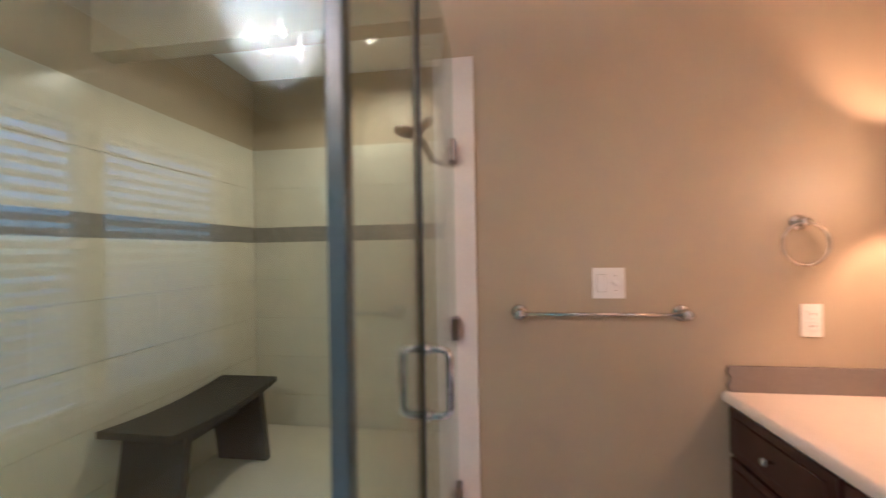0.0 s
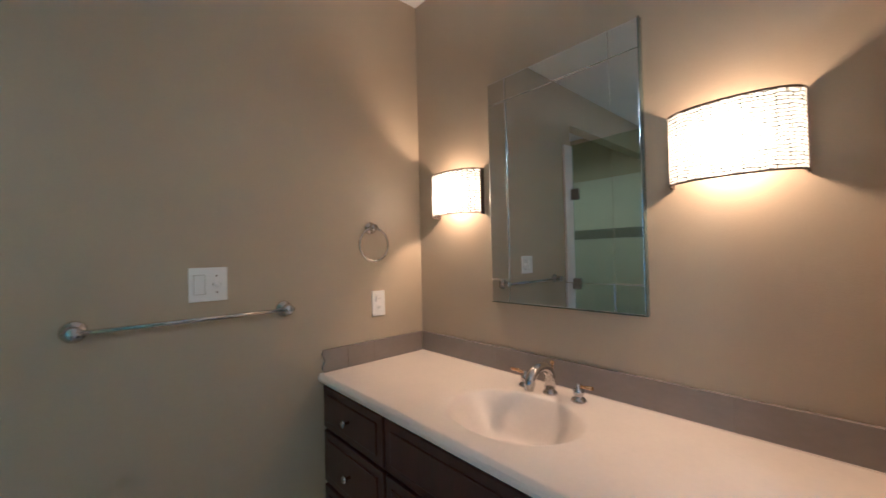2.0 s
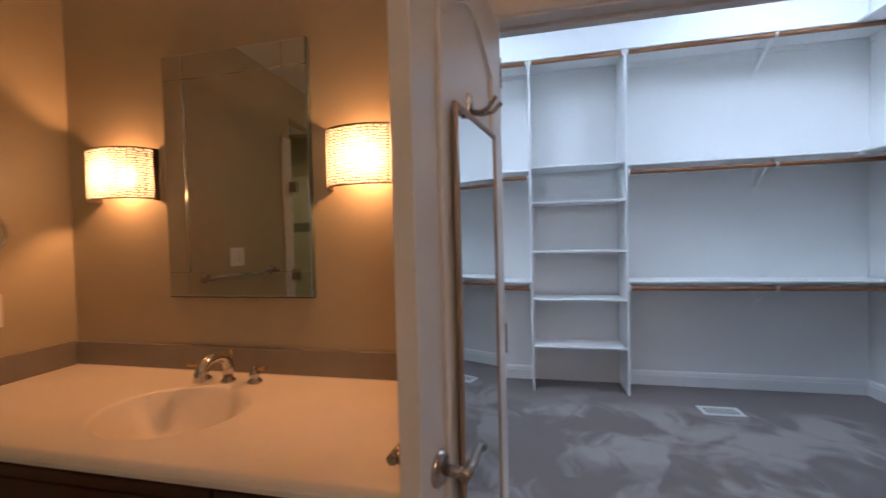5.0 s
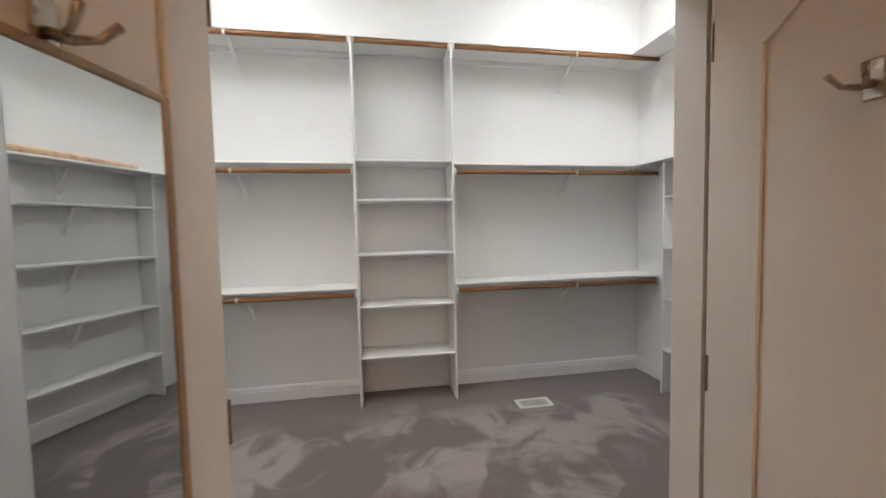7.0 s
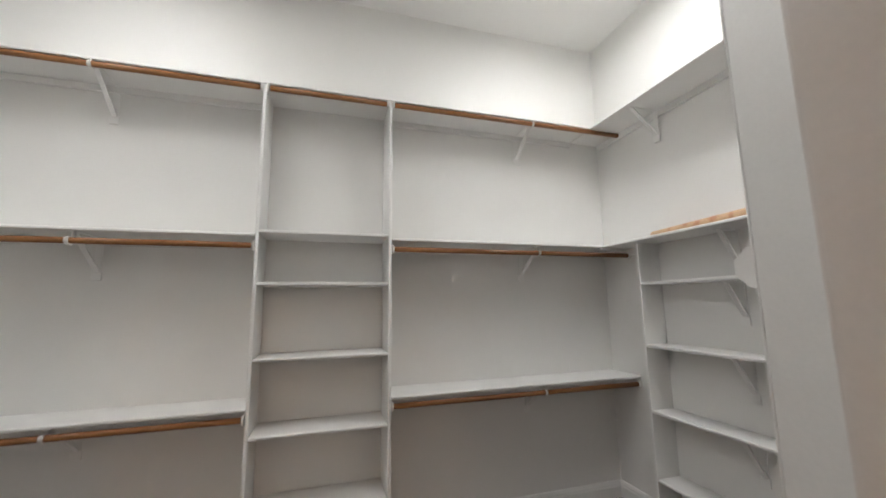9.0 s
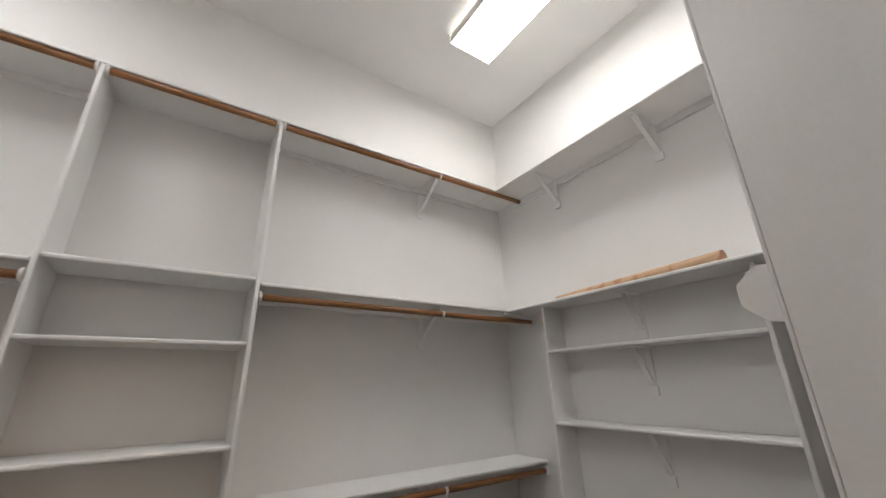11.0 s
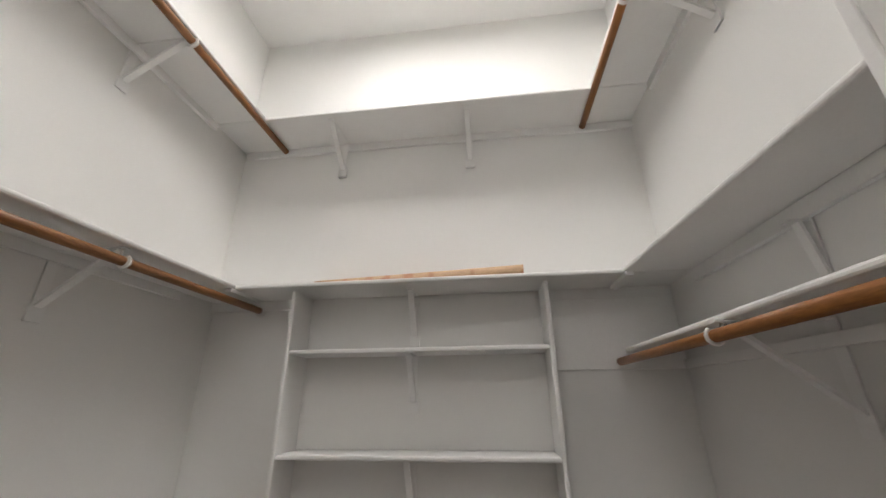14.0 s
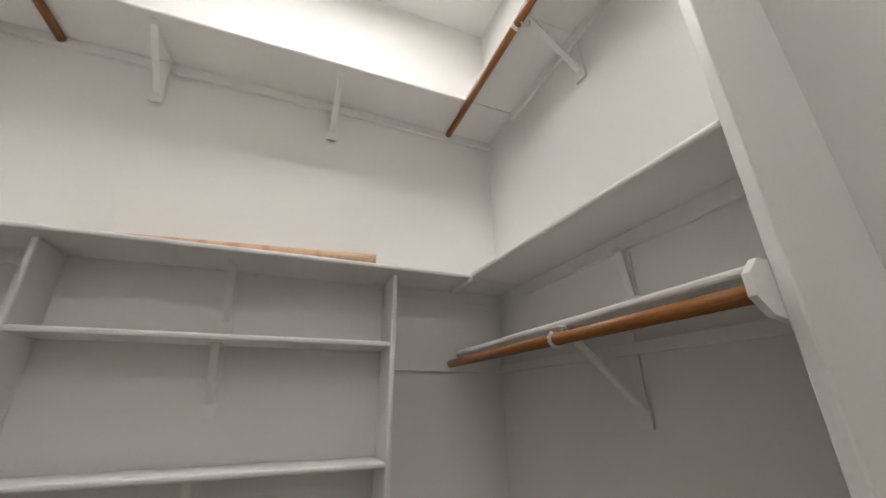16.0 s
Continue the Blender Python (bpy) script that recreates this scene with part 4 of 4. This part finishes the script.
# ---- north wall fittings ----
bar = thing("towel_bar", (2.475, NY, 1.135), "chrome towel bar on round posts", "towel bar")
for x in (2.165, 2.783):
    post = lathe(((0.0, 0.0), (0.033, 0.0), (0.033, -0.006), (0.028, -0.011), (0.017, -0.016), (0.0145, -0.03), (0.02, -0.036), (0.0205, -0.06), (0.014, -0.066), (0.0, -0.067)), (x, NY, 1.137), "y")
    part("post", post, CHROME, bar)
part("rail", tube(((2.14, NY - 0.049, 1.137), (2.808, NY - 0.049, 1.137)), 0.008, 16), CHROME, bar)
ring = thing("towel_ring", (3.197, NY, 1.475), "chrome towel ring hanging from a round post", "towel ring")
part("post", lathe(((0.0, 0.0), (0.03, 0.0), (0.03, -0.006), (0.023, -0.01), (0.014, -0.014), (0.013, -0.026), (0.018, -0.032), (0.016, -0.045), (0.0, -0.046)), (3.197, NY, 1.478), "y"), CHROME, ring)
pts = [(3.197 + 0.078 * math.sin(2 * math.pi * k / 40), NY - 0.036, 1.397 - 0.078 * math.cos(2 * math.pi * k / 40)) for k in range(41)]
part("hoop", tube(pts, 0.006, 12), CHROME, ring)


def wall_plate(name, x, z, w, label, kind_):
    p = thing(name, (x, NY, z), label, kind_)
    part("plate", box(x - w / 2, x + w / 2, NY - 0.006, NY - 0.0005, z - 0.061, z + 0.061, 0.002), PLASTIC, p)
    return p


sw = wall_plate("light_switch", 2.517, 1.255, 0.122, "white two-gang switch plate with rocker and toggle", "switch")
part("rocker", box(2.517 - 0.045, 2.517 - 0.012, NY - 0.011, NY - 0.0062, 1.255 - 0.034, 1.255 + 0.034, 0.002), PLASTIC, sw)
part("dial", lathe(((0.0, 0.0), (0.011, 0.0), (0.011, -0.01), (0.008, -0.013), (0.0, -0.013)), (2.517 + 0.026, NY - 0.006, 1.255), "y", 18), PLASTIC, sw, "white round dimmer knob")
part("rocker_gap", box(2.517 - 0.0465, 2.517 - 0.0105, NY - 0.0066, NY - 0.0058, 1.255 - 0.0355, 1.255 + 0.0355), GROUT, sw)
part("dial_slot", box(2.517 + 0.012, 2.517 + 0.04, NY - 0.0066, NY - 0.0058, 1.255 - 0.004, 1.255 + 0.004), GROUT, sw)
for x, z in ((2.543, 1.285), (2.543, 1.225)):
    part("screw", lathe(((0.0, 0.0), (0.0035, 0.0), (0.003, -0.001), (0.0, -0.0012)), (x, NY - 0.006, z), "y", 10), NICKEL, sw)
ou = wall_plate("power_outlet", 3.234, 1.112, 0.072, "white duplex power outlet", "outlet")
for dz in (-0.022, 0.022):
    face_ = part("receptacle", box(3.234 - 0.017, 3.234 + 0.017, NY - 0.009, NY - 0.0062, 1.112 + dz - 0.015, 1.112 + dz + 0.015, 0.003), PLASTIC, ou)
    for dx in (-0.0065, 0.0065):
        part("slot", box(3.234 + dx - 0.0012, 3.234 + dx + 0.0012, NY - 0.0096, NY - 0.0091, 1.112 + dz - 0.003, 1.112 + dz + 0.006), DARKSLOT, face_)

# ---- shower ----
GX, GY = 1.905, 0.07
GT = 2.28
solid("shower_pan", box(SHW, SHX, GY - 0.03, SHN, 0.0, 0.035, 0.0), SHOWERFLOOR, "cream shower floor", "shower floor")
curb = box(SHX, GX + 0.045, GY - 0.045, NY, 0.0, 0.09, 0.006)
box(SHW, SHX, GY - 0.045, GY + 0.045, 0.035, 0.09, 0.006, bm=curb)
solid("shower_curb", curb, MARBLE, "white marble shower curb", "curb")
solid("trim_shower", box(SHX + 0.001, 1.995, NY - 0.02, NY - 0.0005, 0.0, 2.2, 0.003), MARBLE, "white upright trim board beside the shower door", "trim")
pan_fixed = thing("glass_screen", (GX, 0.28, 0.09), "clear fixed glass shower panel", "glass screen", group="shower glass panels")
part("pane", box(GX - 0.005, GX + 0.005, GY + 0.012, 0.492, 0.09, GT, 0.001), GLASS, pan_fixed).visible_shadow = False
part("edge_seal", box(GX - 0.008, GX + 0.008, 0.4925, 0.5065, 0.09, GT), SEAL, pan_fixed).visible_shadow = False
pan_s = thing("glass_screen", (1.03, GY, 0.09), "clear fixed glass shower panel", "glass screen", group="shower glass panels")
part("pane", box(SHW + 0.002, GX - 0.012, GY - 0.005, GY + 0.005, 0.09, GT, 0.001), GLASS, pan_s).visible_shadow = False
part("corner_seal", box(GX - 0.0115, GX + 0.011, GY - 0.011, GY + 0.0115, 0.09, GT, 0.003), CLEARSEAL, pan_s, "grey-green corner joint of the glass").visible_shadow = False
dr = thing("shower_door", (GX, 0.88, 0.1), "clear frameless glass shower door, closed", "shower door")
part("pane", box(GX - 0.005, GX + 0.005, 0.508, NY - 0.035, 0.10, GT - 0.08, 0.001), GLASS, dr).visible_shadow = False
for z in (0.40, 1.08, 1.80):
    part("hinge", box(GX - 0.016, GX + 0.016, NY - 0.085, NY - 0.021, z - 0.045, z + 0.045, 0.003), HINGE, dr, "square metal glass hinge")
hd = bmesh.new()
hy, HZ0, HZ1 = 0.552, 1.01, 1.165
for sg in (1, -1):
    loop = [(GX, hy, HZ0)] + [(GX + sg * 0.04, hy, HZ0), (GX + sg * 0.052, hy, HZ0 + 0.006), (GX + sg * 0.057, hy, HZ0 + 0.02)] + [(GX + sg * 0.057, hy, HZ1 - 0.02), (GX + sg * 0.052, hy, HZ1 - 0.006), (GX + sg * 0.04, hy, HZ1), (GX, hy, HZ1)]
    tube(loop, 0.0095, 14, bm=hd)
    for z in (HZ0, HZ1):
        lathe(((0.0, sg * 0.005), (0.016, sg * 0.005), (0.016, sg * 0.01), (0.0, sg * 0.01)), (GX, hy, z), "x", 18, bm=hd)
part("pull_handle", hd, CHROME, dr, "chrome back-to-back pull handle")

# shower head
head = thing("shower_fixture", (SHX, 1.80, 1.98), "dark bronze shower head on a bent arm", "shower fixture")
part("flange", lathe(((0.0, 0.0), (0.03, 0.0), (0.026, -0.008), (0.0, -0.01)), (SHX - 0.008, 1.80, 1.87), "x", 20), BRONZE, head)
part("arm", tube(((SHX - 0.01, 1.80, 1.87), (SHX - 0.08, 1.80, 1.885), (SHX - 0.14, 1.80, 1.915), (SHX - 0.17, 1.80, 1.97), (SHX - 0.2, 1.80, 2.03), (SHX - 0.215, 1.80, 2.06)), (0.012, 0.012, 0.018, 0.02, 0.014, 0.02), 14), BRONZE, head)
part("spray_head", tube(((SHX - 0.205, 1.80, 2.055), (SHX - 0.23, 1.80, 2.065), (SHX - 0.27, 1.80, 2.075), (SHX - 0.31, 1.80, 2.088), (SHX - 0.345, 1.80, 2.1), (SHX - 0.357, 1.80, 2.103)), (0.016, 0.022, 0.034, 0.036, 0.026, 0.012), 18), BRONZE, head)
part("diverter", tube(((SHX - 0.215, 1.80, 2.06), (SHX - 0.195, 1.80, 2.1), (SHX - 0.17, 1.80, 2.125), (SHX - 0.145, 1.80, 2.155), (SHX - 0.138, 1.80, 2.165)), (0.014, 0.02, 0.028, 0.016, 0.008), 16), BRONZE, head)

# bench
bench = thing("shower_bench", (0.385, 1.66, 0.035), "black wooden bench with splayed slab legs", "bench")
by0, by1, bx0, bx1, bz = 1.235, 2.075, 0.18, 0.59, 0.535
prof = []
for k in range(17):
    y = by0 + (by1 - by0) * k / 16
    prof.append((y, bz + 0.03 * (2 * k / 16 - 1) ** 2))
seat_out = prof + [(y, z - 0.035) for y, z in prof[::-1]]
part("seat", prism(seat_out, "x", bx0, bx1, bevel=0.003), BENCHWOOD, bench)
for s, y in ((-1, by0 + 0.13), (1, by1 - 0.13)):
    leg = [(y - 0.025, bz - 0.022), (y + 0.025, bz - 0.022), (y + 0.025 + s * 0.07, 0.035), (y - 0.025 + s * 0.07, 0.035)]
    part("leg", prism(leg, "x", bx0 + 0.03, bx1 - 0.03, bevel=0.003), BENCHWOOD, bench)
part("stretcher", box((bx0 + bx1) / 2 - 0.013, (bx0 + bx1) / 2 + 0.013, by0 + 0.13, by1 - 0.13, bz - 0.17, bz - 0.036, 0.003), BENCHWOOD, bench)

# downlight in the alcove, chandelier over the tub side
dl = thing("recessed_downlight", (1.35, 1.95, ACEIL), "lit recessed downlight in the shower ceiling", "downlight")
part("trim_ring", lathe(((0.062, -0.0), (0.085, 0.0), (0.085, -0.006), (0.062, -0.008)), (1.35, 1.95, ACEIL), sides=32), PLASTIC, dl)
part("lens", lathe(((0.0, -0.001), (0.06, -0.001), (0.06, -0.003), (0.0, -0.003)), (1.35, 1.95, ACEIL), sides=28), DOWNGLOW, dl)
CHX, CHY, CHR = 1.04, -1.24, 0.235
CHB = BCEIL - 0.28
ch = thing("chandelier", (CHX, CHY, BCEIL), "lit round drum chandelier hung with crystal beads", "chandelier")
part("canopy", lathe(((0.0, 0.0), (0.16, 0.0), (0.16, -0.015), (0.0, -0.02)), (CHX, CHY, BCEIL), sides=32), CHROME, ch)
part("stem", tube(((CHX, CHY, BCEIL - 0.02), (CHX, CHY, BCEIL - 0.12)), 0.01, 12), CHROME, ch)
for z in (BCEIL - 0.05, CHB):
    hoop = [(CHX + CHR * math.cos(2 * math.pi * k / 48), CHY + CHR * math.sin(2 * math.pi * k / 48), z) for k in range(49)]
    part("hoop", tube(hoop, 0.006, 8), CHROME, ch)
drum = bmesh.new()
rims = [[drum.verts.new((CHX + r * math.cos(2 * math.pi * k / 48), CHY + r * math.sin(2 * math.pi * k / 48), z)) for k in range(48)] for r, z in ((CHR - 0.004, BCEIL - 0.05), (CHR - 0.004, CHB), (CHR - 0.006, CHB), (CHR - 0.006, BCEIL - 0.05))]
for lower, upper in zip(rims, rims[1:] + rims[:1]):
    for k in range(48):
        drum.faces.new((lower[k], lower[(k + 1) % 48], upper[(k + 1) % 48], upper[k])).smooth = True
part("drum", drum, VEIL, ch, "sheer white drum shade")
for k in range(4):
    a = k * math.pi / 2
    part("spoke", tube(((CHX, CHY, BCEIL - 0.1), (CHX + CHR * math.cos(a), CHY + CHR * math.sin(a), BCEIL - 0.05)), 0.004, 8), CHROME, ch)
ball = bmesh.new()
bmesh.ops.create_icosphere(ball, subdivisions=1, radius=0.0125)
verts = [v.co.copy() for v in ball.verts]
tris = [[v.index for v in f.verts] for f in ball.faces]
ball.free()
beads = bmesh.new()


def bead_at(x, y, z):
    made = [beads.verts.new(v + Vector((x, y, z))) for v in verts]
    for t in tris:
        beads.faces.new([made[i] for i in t])


# strings hang longer towards the middle
for ringi, (r, low) in enumerate(((0.20, 0.03), (0.165, 0.075), (0.13, 0.115), (0.095, 0.15), (0.06, 0.18), (0.015, 0.215))):
    num = max(3, int(r * 150))
    for k in range(num):
        a, z = 2 * math.pi * k / num + ringi, -0.10
        while z < low + 0.012 * math.sin(k * 2.4):
            bead_at(CHX + r * math.cos(a), CHY + r * math.sin(a), CHB - z)
            z += 0.034
tagged(part("crystal_strands", beads, CRYSTAL, ch, "strings of clear crystal beads"), kind="stuff")
for k in range(4):
    a = math.pi / 4 + k * math.pi / 2
    part("bulb", lathe(((0.0, 0.0), (0.012, 0.0), (0.021, -0.02), (0.017, -0.046), (0.0, -0.055)), (CHX + 0.115 * math.cos(a), CHY + 0.115 * math.sin(a), BCEIL - 0.19), sides=14), BULBGLOW, ch)

# ---- shower tiles, last: courses of 0.305 with a grey band ----
COURSES = [(0.04, 0.281), (0.283, 0.581), (0.583, 0.886), (0.888, 1.186), (1.188, 1.486), (1.606, 1.911), (1.913, 2.225)]


def tile_wall(parent_name, axis, face, out, lo, hi):
    base = tagged(new(parent_name, mesh_of(parent_name, box(*( (lo, hi, min(face, face + out * 0.003), max(face, face + out * 0.003)) if axis == "x" else (min(face, face + out * 0.003), max(face, face + out * 0.003), lo, hi)), 0.035, 2.225), GROUT, (0, 0, 0))), "cream wall tile with a grey accent band", "wall tile", kind="structure")
    ROOT[base] = Vector((0, 0, 0))
    d0, d1 = sorted((face + out * 0.0032, face + out * 0.010))

    def piece(name, a0, a1, z0, z1, mat):
        bm = box(a0, a1, d0, d1, z0, z1, 0.0006) if axis == "x" else box(d0, d1, a0, a1, z0, z1, 0.0006)
        part(name, bm, mat, base)

    for k, (z0, z1) in enumerate(COURSES):
        a = lo - (0.305 if k % 2 else 0.0)
        while a < hi:
            a0, a1 = max(a, lo) + 0.0003, min(a + 0.61, hi) - 0.0003
            if a1 - a0 > 0.02:
                piece("tile", a0, a1, z0, z1, TILE)
            a += 0.61
    a = lo
    while a < hi:
        piece("band_tile", a + 0.001, min(a + 0.305, hi) - 0.001, 1.488, 1.604, BANDTILE)
        a += 0.305


tile_wall("tiles_north", "x", SHN, -1, SHW + 0.011, SHX - 0.011)
tile_wall("tiles_west", "y", SHW, 1, GY + 0.012, SHN - 0.011)
tile_wall("tiles_east", "y", SHX, -1, NY + 0.001, SHN - 0.011)
